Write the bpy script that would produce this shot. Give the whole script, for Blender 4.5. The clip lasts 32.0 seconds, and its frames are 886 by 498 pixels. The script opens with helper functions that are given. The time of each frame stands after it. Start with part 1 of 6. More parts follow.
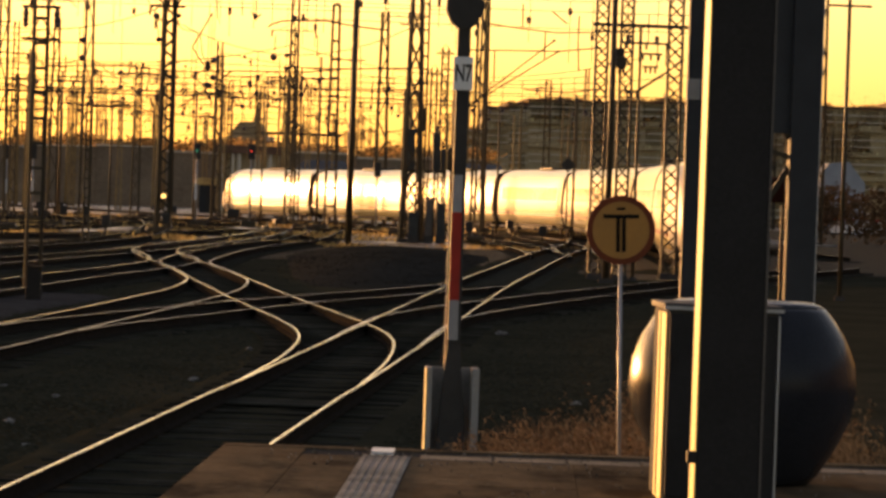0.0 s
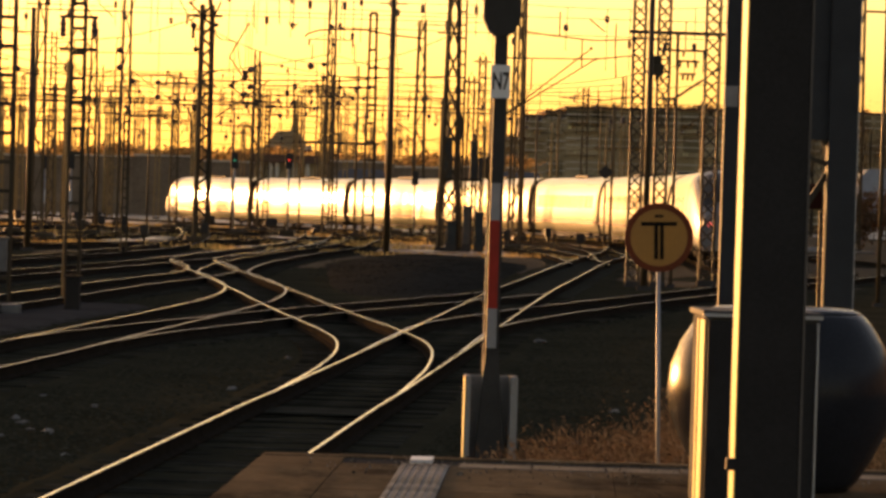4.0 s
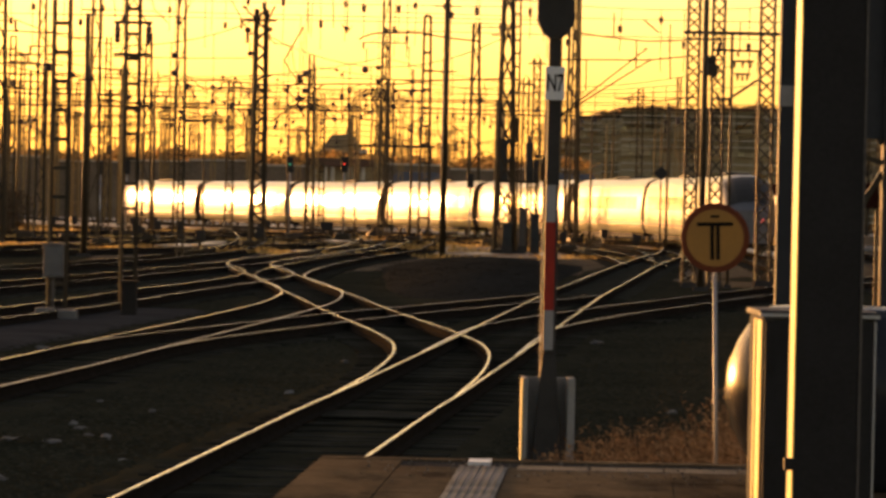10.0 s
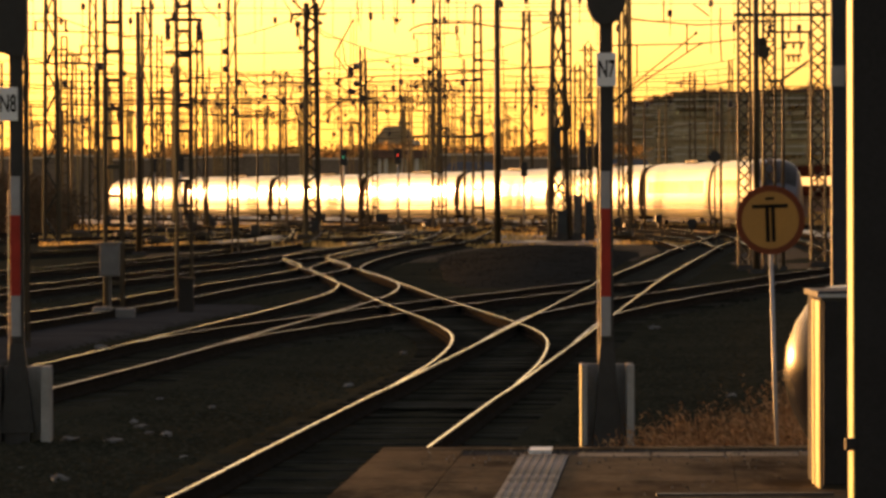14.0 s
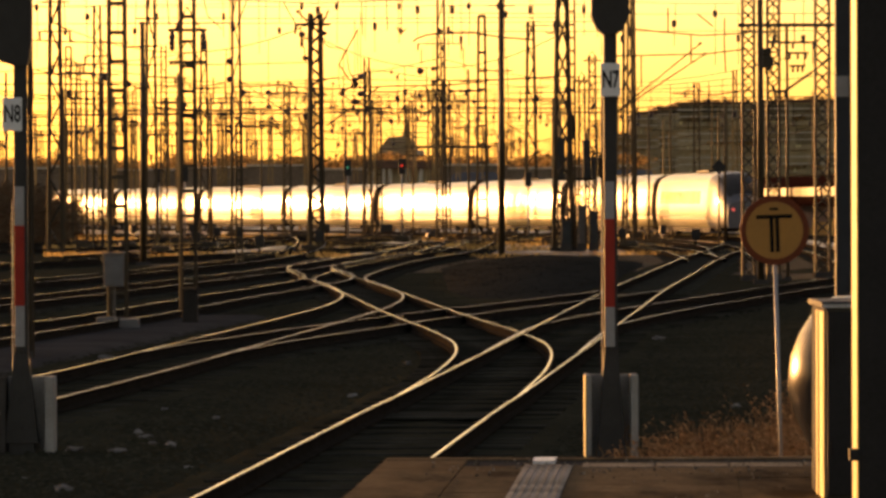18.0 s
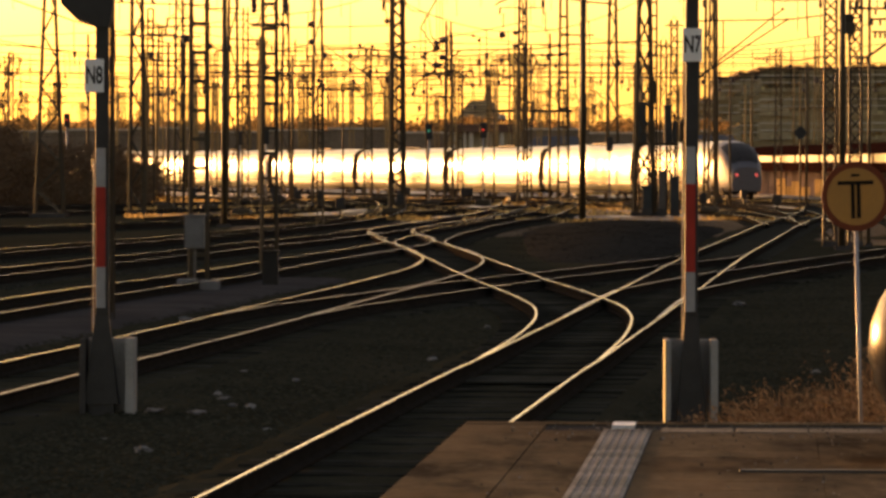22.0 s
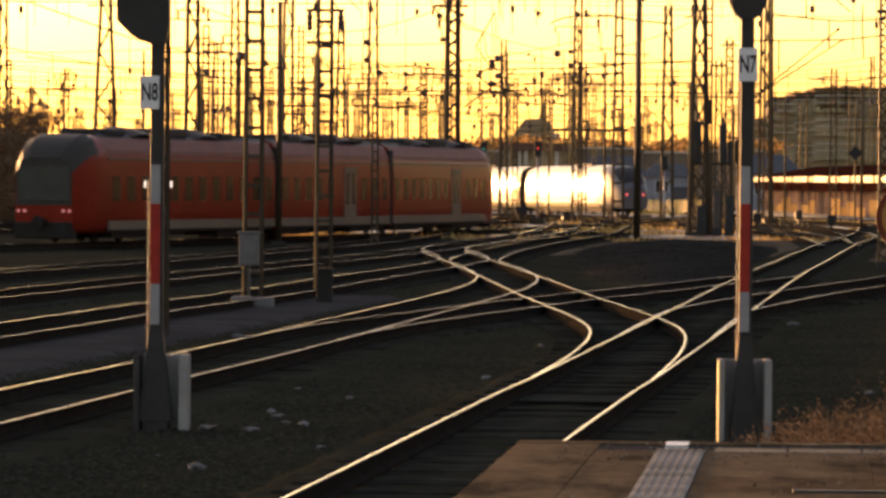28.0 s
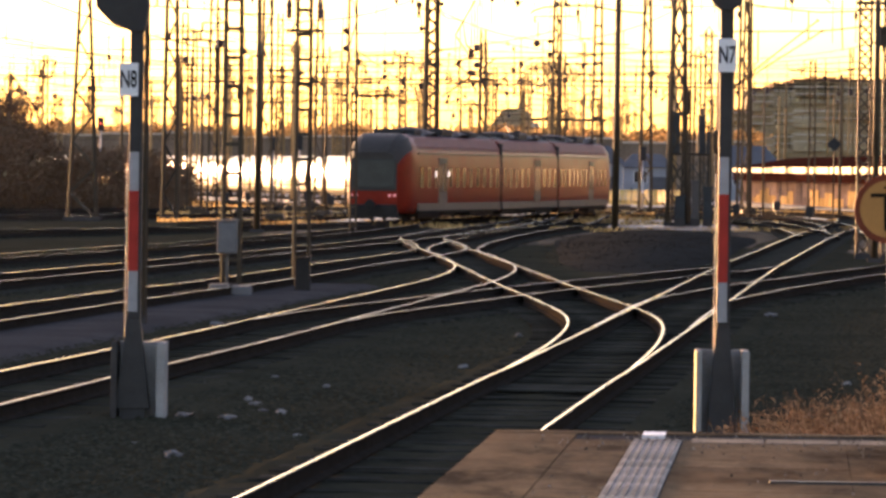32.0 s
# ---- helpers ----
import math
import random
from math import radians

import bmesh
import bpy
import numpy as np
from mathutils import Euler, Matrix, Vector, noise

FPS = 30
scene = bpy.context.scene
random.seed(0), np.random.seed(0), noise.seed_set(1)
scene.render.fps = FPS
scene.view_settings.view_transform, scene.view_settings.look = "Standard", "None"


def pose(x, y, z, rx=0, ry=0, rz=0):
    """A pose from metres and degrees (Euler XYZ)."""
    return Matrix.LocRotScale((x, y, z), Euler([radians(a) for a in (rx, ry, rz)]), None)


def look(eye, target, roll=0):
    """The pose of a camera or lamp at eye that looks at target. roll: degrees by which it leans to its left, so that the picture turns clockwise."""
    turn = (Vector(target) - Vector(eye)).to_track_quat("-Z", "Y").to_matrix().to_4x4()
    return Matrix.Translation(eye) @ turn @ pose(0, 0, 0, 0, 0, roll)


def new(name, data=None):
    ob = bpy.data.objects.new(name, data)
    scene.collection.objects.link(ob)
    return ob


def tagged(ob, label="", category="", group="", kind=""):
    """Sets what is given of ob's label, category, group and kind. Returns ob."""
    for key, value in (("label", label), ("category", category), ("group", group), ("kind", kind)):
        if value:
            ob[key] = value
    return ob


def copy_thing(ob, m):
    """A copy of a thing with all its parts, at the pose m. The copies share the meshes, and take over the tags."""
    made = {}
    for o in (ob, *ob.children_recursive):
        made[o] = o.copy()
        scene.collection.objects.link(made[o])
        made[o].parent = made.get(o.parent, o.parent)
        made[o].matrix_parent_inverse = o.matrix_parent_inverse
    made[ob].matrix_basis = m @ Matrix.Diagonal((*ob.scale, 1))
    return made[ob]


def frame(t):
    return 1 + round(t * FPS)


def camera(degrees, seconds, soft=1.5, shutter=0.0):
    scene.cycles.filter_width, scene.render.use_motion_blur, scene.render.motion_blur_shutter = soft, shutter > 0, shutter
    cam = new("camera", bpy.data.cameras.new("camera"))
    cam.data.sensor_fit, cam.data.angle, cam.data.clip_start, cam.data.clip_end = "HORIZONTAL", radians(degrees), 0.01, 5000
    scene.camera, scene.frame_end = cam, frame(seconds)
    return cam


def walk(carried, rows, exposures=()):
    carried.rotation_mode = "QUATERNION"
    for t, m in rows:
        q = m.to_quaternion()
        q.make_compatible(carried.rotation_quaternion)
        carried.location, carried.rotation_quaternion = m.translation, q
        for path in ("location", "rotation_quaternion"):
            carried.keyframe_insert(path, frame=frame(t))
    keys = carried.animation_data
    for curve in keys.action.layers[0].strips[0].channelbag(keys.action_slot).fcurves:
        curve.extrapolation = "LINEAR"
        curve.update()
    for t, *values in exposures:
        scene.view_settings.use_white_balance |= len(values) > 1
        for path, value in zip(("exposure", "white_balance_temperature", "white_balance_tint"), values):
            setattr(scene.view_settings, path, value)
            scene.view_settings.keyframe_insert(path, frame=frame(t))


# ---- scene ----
EYE = (0.0, 0.0, 2.43)
TURNS = [(0, -2.248, -0.721, 2.019), (0.5, -2.121, -0.594, 1.860), (1, -2.039, -0.564, 1.909), (1.5, -2.037, -0.609, 1.633), 
         (2, -1.928, -0.711, 1.830), (2.5, -2.064, -0.744, 1.612), (4.5, -1.654, -0.619, 1.774), (5, -1.479, -0.691, 1.656), 
         (5.5, -1.442, -0.598, 1.395), (6, -1.488, -0.686, 1.802), (6.5, -1.366, -0.699, 1.588), (7, -1.288, -0.659, 1.331), 
         (7.5, -1.270, -0.644, 1.333), (8, -1.265, -0.652, 1.251), (8.5, -1.355, -0.684, 1.474), (9, -1.430, -0.522, 1.622), 
         (9.5, -1.390, -0.578, 1.480), (10, -1.123, -0.625, 1.258), (10.5, -0.701, -0.661, 0.466), (11, -0.695, -0.756, 0.271), 
         (11.5, -0.655, -0.831, 0.247), (12, -0.704, -0.678, 0.368), (12.5, -0.699, -0.777, 0.158), (13, -0.546, -0.829, -0.138), 
         (13.5, -0.410, -0.861, -0.163), (14, -0.461, -0.753, -0.226), (14.5, -0.382, -0.829, -0.127), (16.5, -0.375, -0.925, -0.125), 
         (17, -0.340, -0.790, -0.336), (17.5, -0.354, -0.715, -0.160), (18, -0.412, -0.630, -0.212), (18.5, -0.231, -0.644, -0.105), 
         (19, -0.345, -0.719, -0.147), (19.5, -0.213, -0.862, 0.014), (20, 0.000, -0.782, -0.000), (20.5, 0.092, -0.628, -0.020), 
         (21, 0.234, -0.732, 0.188), (21.5, 0.515, -1.054, 0.190), (22, 0.549, -1.061, 0.149), (22.5, 0.685, -1.028, 0.182), 
         (23, 0.735, -0.956, 0.231), (23.5, 0.766, -1.145, 0.170), (24, 0.830, -1.143, 0.344), (24.5, 0.899, -1.269, 0.241), 
         (25, 1.087, -1.305, 0.538), (25.5, 1.187, -0.810, 0.461), (27.5, 1.170, -0.660, 0.430), (28, 1.197, -0.845, 0.458), 
         (28.5, 1.177, -0.732, 0.459), (29, 1.192, -0.786, 0.459), (29.5, 1.112, -0.751, 0.607), (30, 1.037, -0.620, 0.459), 
         (30.5, 1.028, -0.855, 0.573), (31, 1.109, -0.892, 0.834), (31.5, 0.958, -0.841, 0.814), (32, 0.935, -0.974, 0.794)]


def held(yaw, pitch, roll):
    """Pose of the hand-held camera, which stays in its spot on the platform."""
    return Matrix.Translation(EYE) @ pose(0, 0, 0, 0, 0, yaw) @ pose(0, 0, 0, 90 + pitch) @ pose(0, 0, 0, 0, 0, roll)


cam = camera(10.541, 32.0, soft=3.1, shutter=0.5)
walk(cam, [(t, held(y, p, r)) for t, y, p, r in TURNS],
     exposures=[(0, 0.97, 7000, 30), (6, 0.94, 7550, 30), (19, 0.93, 7800, 31), (22, 1.05, 7600, 31), (24, 1.18, 7250, 31), (25.5, 1.7, 6500, 30), (28, 1.5, 6700, 31), (30, 1.92, 6150, 32), (32, 2.2, 5850, 34)])

# ---- light: a low evening sun ahead, out of view on the left ----
SUN_LEFT, SUN_UP = 31.0, 3.6
world = bpy.data.worlds.new("evening_sky")
scene.world = world
world.use_nodes = True
wn = world.node_tree.nodes
sky = wn.new("ShaderNodeTexSky")
sky.sky_type, sky.sun_disc = "NISHITA", False
sky.sun_elevation, sky.sun_rotation = radians(SUN_UP), radians(-SUN_LEFT)
sky.air_density, sky.dust_density, sky.ozone_density = 0.8, 1.6, 0.5
wn["Background"].inputs["Strength"].default_value = 0.15
world.node_tree.links.new(sky.outputs["Color"], wn["Background"].inputs["Color"])
sun = new("sun", bpy.data.lights.new("sun", "SUN"))
sun.data.energy, sun.data.angle, sun.data.color = 2.2, radians(0.6), (1.0, 0.55, 0.2)
a, e = radians(SUN_LEFT), radians(SUN_UP)
sun.matrix_world = look((0, 0, 0), (math.sin(a) * math.cos(e), -math.cos(a) * math.cos(e), -math.sin(e)))


# ---- materials ----
def material(name, colour, rough=0.6, metal=0.0, scale=8.0, vary=0.25, bump=0.0, fine=60.0, coat=0.0, random_value=0.0, stretch=(1, 1, 1), spec=0.5):
    """Principled material with colour variation at two scales, uneven gloss and a fine relief."""
    m = bpy.data.materials.new(name)
    m.use_nodes = True
    n, l = m.node_tree.nodes, m.node_tree.links
    b = n["Principled BSDF"]
    b.inputs["Roughness"].default_value, b.inputs["Metallic"].default_value = rough, metal
    b.inputs["Coat Weight"].default_value = coat
    b.inputs["Specular IOR Level"].default_value = spec
    b.inputs["Coat Roughness"].default_value = 0.13
    tc, mp = n.new("ShaderNodeTexCoord"), n.new("ShaderNodeMapping")
    mp.inputs["Scale"].default_value = stretch
    l.new(tc.outputs["Object"], mp.inputs["Vector"])
    big, small = n.new("ShaderNodeTexNoise"), n.new("ShaderNodeTexNoise")
    for tex, s, d in ((big, scale, 4), (small, fine, 6)):
        tex.inputs["Scale"].default_value, tex.inputs["Detail"].default_value = s, d
        l.new(mp.outputs["Vector"], tex.inputs["Vector"])
    mix = n.new("ShaderNodeMix")
    mix.data_type = "FLOAT"
    mix.inputs["Factor"].default_value = 0.45
    l.new(big.outputs["Fac"], mix.inputs["A"])
    l.new(small.outputs["Fac"], mix.inputs["B"])
    ramp = n.new("ShaderNodeValToRGB")
    ramp.color_ramp.elements[0].position, ramp.color_ramp.elements[1].position = 0.3, 0.7
    ramp.color_ramp.elements[0].color = (*[c * (1 - vary) for c in colour], 1)
    ramp.color_ramp.elements[1].color = (*[min(1, c * (1 + vary)) for c in colour], 1)
    l.new(mix.outputs["Result"], ramp.inputs["Fac"])
    out = ramp.outputs["Color"]
    if random_value:
        info, hsv, mr = n.new("ShaderNodeObjectInfo"), n.new("ShaderNodeHueSaturation"), n.new("ShaderNodeMapRange")
        mr.inputs["To Min"].default_value, mr.inputs["To Max"].default_value = 1 - random_value, 1 + random_value
        l.new(info.outputs["Random"], mr.inputs["Value"])
        l.new(mr.outputs["Result"], hsv.inputs["Value"])
        l.new(out, hsv.inputs["Color"])
        out = hsv.outputs["Color"]
    l.new(out, b.inputs["Base Color"])
    rr = n.new("ShaderNodeMapRange")
    rr.inputs["To Min"].default_value, rr.inputs["To Max"].default_value = max(0.02, rough * 0.8), min(1, rough * 1.2)
    l.new(big.outputs["Fac"], rr.inputs["Value"])
    l.new(rr.outputs["Result"], b.inputs["Roughness"])
    if bump:
        bp = n.new("ShaderNodeBump")
        bp.inputs["Strength"].default_value, bp.inputs["Distance"].default_value = 1.0, bump
        l.new(mix.outputs["Result"], bp.inputs["Height"])
        l.new(bp.outputs["Normal"], b.inputs["Normal"])
    return m


def glowing(name, colour, strength):
    m = bpy.data.materials.new(name)
    m.use_nodes = True
    b = m.node_tree.nodes["Principled BSDF"]
    b.inputs["Base Color"].default_value = (*colour, 1)
    b.inputs["Emission Color"].default_value, b.inputs["Emission Strength"].default_value = (*colour, 1), strength
    return m


def stained(m, stain, edge):
    """Blotches of trodden-in dirt that run on from slab to slab, over worn, paler patches; the dirt is dull."""
    n, l = m.node_tree.nodes, m.node_tree.links
    b = n["Principled BSDF"]
    geo, mp = n.new("ShaderNodeNewGeometry"), n.new("ShaderNodeMapping")
    mp.inputs["Scale"].default_value = (1.0, 0.3, 1.0)
    l.new(geo.outputs["Position"], mp.inputs["Vector"])
    base = b.inputs["Base Color"].links[0].from_socket
    glosses = []
    for scale, low, high, colour, most in ((1.6, edge - 0.13, edge + 0.06, stain, 0.85), (7.0, 0.5, 0.72, stain, 0.6), (0.7, 0.5, 0.7, (0.19, 0.115, 0.058), 0.6)):
        tex, mr, mix = n.new("ShaderNodeTexNoise"), n.new("ShaderNodeMapRange"), n.new("ShaderNodeMix")
        tex.inputs["Scale"].default_value, tex.inputs["Detail"].default_value, tex.inputs["Roughness"].default_value = scale, 6, 0.65
        mr.inputs["From Min"].default_value, mr.inputs["From Max"].default_value, mr.inputs["To Max"].default_value = low, high, most
        mix.data_type = "RGBA"
        mix.inputs["B"].default_value = (*colour, 1)
        l.new(mp.outputs["Vector"], tex.inputs["Vector"])
        l.new(tex.outputs["Fac"], mr.inputs["Value"])
        l.new(mr.outputs["Result"], mix.inputs["Factor"])
        l.new(base, mix.inputs["A"])
        base = mix.outputs["Result"]
        gloss = n.new("ShaderNodeMapRange")
        gloss.inputs["From Max"].default_value, gloss.inputs["To Min"].default_value, gloss.inputs["To Max"].default_value = most, 1.0, 0.0
        l.new(mr.outputs["Result"], gloss.inputs["Value"])
        glosses.append(gloss.outputs["Result"])
    l.new(base, b.inputs["Base Color"])
    sheen = n.new("ShaderNodeMath")
    sheen.operation = "MULTIPLY"
    l.new(glosses[0], sheen.inputs[0])
    l.new(glosses[1], sheen.inputs[1])
    level = n.new("ShaderNodeMapRange")
    level.inputs["To Min"].default_value, level.inputs["To Max"].default_value = 0.0, b.inputs["Specular IOR Level"].default_value
    l.new(sheen.outputs["Value"], level.inputs["Value"])
    l.new(level.outputs["Result"], b.inputs["Specular IOR Level"])
    return m


M_BALLAST = material("ballast", (0.036, 0.035, 0.024), 0.95, 0, 0.35, 0.4, 0.04, 14, spec=0.0)
def piece_material(name, colour, scale, low, high):
    """Small dull pieces joined in one mesh, each with its own tone."""
    m = material(name, colour, 0.95, 0, scale, 0.3, 0.0, 90, spec=0.0)
    n, l = m.node_tree.nodes, m.node_tree.links
    geo, hsv, mr = n.new("ShaderNodeNewGeometry"), n.new("ShaderNodeHueSaturation"), n.new("ShaderNodeMapRange")
    mr.inputs["To Min"].default_value, mr.inputs["To Max"].default_value = low, high
    l.new(geo.outputs["Random Per Island"], mr.inputs["Value"])
    l.new(mr.outputs["Result"], hsv.inputs["Value"])
    base = n["Principled BSDF"].inputs["Base Color"]
    l.new(base.links[0].from_socket, hsv.inputs["Color"])
    l.new(hsv.outputs["Color"], base)
    return m


M_STONE = piece_material("ballast_stone", (0.035, 0.034, 0.023), 20, 0.7, 1.45)
M_CHIP = piece_material("stone_chips", (0.15, 0.13, 0.105), 9, 0.3, 1.7)
M_GRASS = piece_material("dry_grass", (0.23, 0.14, 0.072), 3, 0.3, 2.0)
# Browner ballast farther off: low sunlight put into the ground colour.
M_FARBALLAST = material("oily_yard_ballast", (0.042, 0.034, 0.022), 0.85, 0, 0.35, 0.6, 0.05, 9, spec=0.03)
def yard_gloss(m):
    """Glossier strips between rough ones: the roughness follows streaks along the tracks."""
    n, l = m.node_tree.nodes, m.node_tree.links
    tc, mp, tex, mr = n.new("ShaderNodeTexCoord"), n.new("ShaderNodeMapping"), n.new("ShaderNodeTexNoise"), n.new("ShaderNodeMapRange")
    mp.inputs["Scale"].default_value = (0.5, 0.12, 1)
    tex.inputs["Scale"].default_value, tex.inputs["Detail"].default_value = 1.0, 6
    mr.inputs["From Min"].default_value, mr.inputs["From Max"].default_value = 0.38, 0.62
    mr.inputs["To Min"].default_value, mr.inputs["To Max"].default_value = 0.9, 0.28
    l.new(tc.outputs["Object"], mp.inputs["Vector"])
    l.new(mp.outputs["Vector"], tex.inputs["Vector"])
    l.new(tex.outputs["Fac"], mr.inputs["Value"])
    l.new(mr.outputs["Result"], n["Principled BSDF"].inputs["Roughness"])
    return m


# Brown base holds the golden glare that lies on the far yard.
M_GLOWBALLAST = yard_gloss(material("rusty_brown_ballast", (0.085, 0.055, 0.027), 0.45, 0, 0.5, 0.6, 0.012, 9, spec=0.55))
M_SOIL = material("dark_soil", (0.033, 0.032, 0.028), 0.95, 0, 1.2, 0.3, 0.01, 16, spec=0.0)
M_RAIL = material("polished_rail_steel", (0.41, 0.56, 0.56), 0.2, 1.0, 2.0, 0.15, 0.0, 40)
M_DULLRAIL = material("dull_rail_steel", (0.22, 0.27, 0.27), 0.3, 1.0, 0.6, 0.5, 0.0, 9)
M_RUST = material("rusty_rail_web", (0.03, 0.025, 0.02), 0.9, 0.0, 5, 0.35, 0.002, 60, spec=0.0)
M_SLEEPER = material("weathered_sleeper", (0.036, 0.035, 0.028), 0.9, 0, 3, 0.5, 0.006, 40, random_value=0.5, spec=0.0)
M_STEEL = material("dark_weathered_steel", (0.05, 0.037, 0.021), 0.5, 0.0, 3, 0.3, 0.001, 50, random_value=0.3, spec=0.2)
# Paler, warmer copies of the steel: haze put into the colour.
M_FARHAZESTEEL = material("rust_brown_steel", (0.27, 0.17, 0.07), 0.7, 0.0, 3, 0.3, 0.001, 50, random_value=0.35, spec=0.2)
M_HAZESTEEL = material("brown_weathered_steel", (0.1, 0.068, 0.036), 0.65, 0.0, 3, 0.3, 0.001, 50, random_value=0.35, spec=0.2)
M_GALV = material("galvanised_steel", (0.32, 0.32, 0.32), 0.5, 0.7, 4, 0.2, 0.0005, 60)
M_COLUMN = material("black_painted_steel", (0.023, 0.022, 0.022), 0.5, 0.0, 3, 0.3, 0.0008, 70, spec=0.08)
M_POST = material("dark_blue_grey_steel", (0.039, 0.041, 0.044), 0.6, 0.0, 3, 0.25, 0.0008, 70, spec=0.08)
# Gold of the low sun put into the colour of strips and slats.
M_SUNGOLD = material("cream_painted_steel", (0.9, 0.66, 0.16), 0.45, 0.0, 4, 0.15, 0.0006, 70, spec=0.2)
M_CABINET = material("dull_grey_cabinet_paint", (0.09, 0.08, 0.07), 0.5, 0.0, 4, 0.25, 0.0006, 70, spec=0.2)
M_PALEBOX = material("pale_grey_box_paint", (0.14, 0.135, 0.13), 0.7, 0.0, 4, 0.3, 0.0006, 50, spec=0.1)
M_CABINETBODY = material("brown_grey_cabinet_paint", (0.062, 0.058, 0.052), 0.7, 0.0, 4, 0.3, 0.0006, 70, spec=0.03)
M_CONCRETE = material("weathered_concrete", (0.27, 0.26, 0.24), 0.85, 0, 3, 0.3, 0.003, 50, spec=0.1)
M_FOOTING = material("dirty_concrete", (0.06, 0.055, 0.05), 0.95, 0, 3, 0.3, 0.002, 40, spec=0.0)
M_PATH = material("cinder_path", (0.06, 0.056, 0.053), 0.95, 0, 0.6, 0.35, 0.03, 12, spec=0.0)
M_PAVING = stained(material("platform_paving", (0.13, 0.092, 0.054), 0.85, 0, 1.6, 0.5, 0.004, 30, random_value=0.12, spec=0.012), (0.05, 0.039, 0.027), 0.57)
M_TACTILE = material("pale_tactile_paving", (0.19, 0.18, 0.165), 0.75, 0, 6, 0.35, 0.002, 30, random_value=0.35)
M_EDGESLAB = stained(material("worn_platform_edge", (0.125, 0.088, 0.05), 0.85, 0, 2, 0.5, 0.003, 50, spec=0.012), (0.05, 0.038, 0.026), 0.56)
M_KERB = material("worn_grey_kerb", (0.13, 0.112, 0.088), 0.85, 0, 3, 0.65, 0.004, 30, random_value=0.35, spec=0.08)
M_WHITE = material("white_enamel", (0.72, 0.72, 0.7), 0.45, 0, 6, 0.12, 0.0, 70)
# White darkened: the shade on the mast boards is in the colour.
M_BOARD = material("faded_white_board", (0.29, 0.285, 0.28), 0.6, 0, 6, 0.25, 0.0, 70, spec=0.15)
M_RED = material("red_enamel", (0.34, 0.026, 0.015), 0.5, 0, 6, 0.25, 0.0, 70, spec=0.2)
M_RIM = material("dark_red_rim", (0.15, 0.033, 0.01), 0.6, 0, 6, 0.25, 0.0, 70, spec=0.2)
M_BLACK = material("black_enamel", (0.04, 0.038, 0.035), 0.5, 0, 5, 0.3, 0.0, 60, spec=0.12)
M_LETTER = material("black_lettering", (0.012, 0.009, 0.006), 0.8, 0, 9, 0.2, spec=0.1)
M_YELLOW = material("yellow_sign_face", (0.38, 0.17, 0.024), 0.6, 0, 5, 0.15, 0.0, 60)
M_GLOSS = material("dull_black_plastic", (0.022, 0.024, 0.029), 0.24, 0, 3, 0.3, 0.0, 60, spec=0.1)
# White paint yellowed: the evening sun's gold is in the base colour.
M_TRAINWHITE = material("white_train_paint", (0.76, 0.66, 0.33), 0.34, 0.0, 0.7, 0.08, 0.0, 5, coat=0.35)
# Grey base paints the shade on the end turned from the sun.
M_NOSE = material("grey_nose_paint", (0.12, 0.12, 0.13), 0.45, 0.0, 0.7, 0.15, 0.0, 5, coat=0.1)
M_GLASS = material("dark_train_glass", (0.015, 0.016, 0.018), 0.2, 0.0, 2, 0.2, 0.0, 20, coat=1.0, spec=1.0)
M_CARGLASS = material("tinted_window_glass", (0.012, 0.01, 0.009), 0.2, 0.0, 2, 0.3, 0.0, 20, spec=0.22)
M_TRAINRED = material("red_train_paint", (0.21, 0.022, 0.01), 0.32, 0.0, 0.6, 0.3, 0.0, 6, spec=0.09)
M_TRAINGREY = material("light_grey_train_paint", (0.17, 0.135, 0.1), 0.5, 0.0, 0.8, 0.25, 0.0, 8, spec=0.1)
M_HOOD = material("dark_grey_cab_paint", (0.055, 0.048, 0.04), 0.5, 0.0, 0.8, 0.2, 0.0, 8, spec=0.1)
M_FAIRING = material("dark_roof_cover", (0.06, 0.045, 0.038), 0.6, 0.0, 0.8, 0.2, 0.0, 8, spec=0.2)
# Glass lightened: a grey-green reflection is put into the base colour.
M_SCREEN = material("grey_green_windscreen", (0.05, 0.055, 0.05), 0.25, 0.0, 2, 0.2, 0.0, 20, spec=0.25)
M_TRAINROOF = material("dusty_pink_roof_paint", (0.26, 0.12, 0.095), 0.6, 0.0, 0.8, 0.2, 0.0, 8, spec=0.08)
M_UNDER = material("dark_underframe", (0.03, 0.027, 0.024), 0.8, 0.0, 2, 0.35, 0.002, 20, spec=0.1)
M_ROOF = material("dark_train_roof", (0.035, 0.033, 0.03), 0.6, 0.1, 2, 0.3, 0.002, 20, spec=0.25)
M_BLUEGREY = material("blue_grey_cabinet_paint", (0.052, 0.056, 0.054), 0.65, 0.0, 2, 0.3, 0.0, 30, spec=0.1)
M_FACADE = material("brown_facade", (0.4, 0.31, 0.18), 0.85, 0, 0.2, 0.3, 0.0, 3, spec=0.1)
M_FACADE2 = material("grey_plaster", (0.28, 0.26, 0.24), 0.85, 0, 0.4, 0.2, 0.0, 6, spec=0.1)
M_TILEROOF = material("dark_roof_tiles", (0.14, 0.08, 0.055), 0.8, 0, 1, 0.3, 0.0, 6, spec=0.1)
M_WINDOW = material("facade_glass", (0.03, 0.03, 0.035), 0.08, 0.0, 1, 0.2)
# Glass lightened towards the facade: haze put into the colour.
M_MURK = material("brown_dusty_glass", (0.26, 0.2, 0.11), 0.7, 0.0, 1, 0.3, spec=0.1, random_value=0.4)
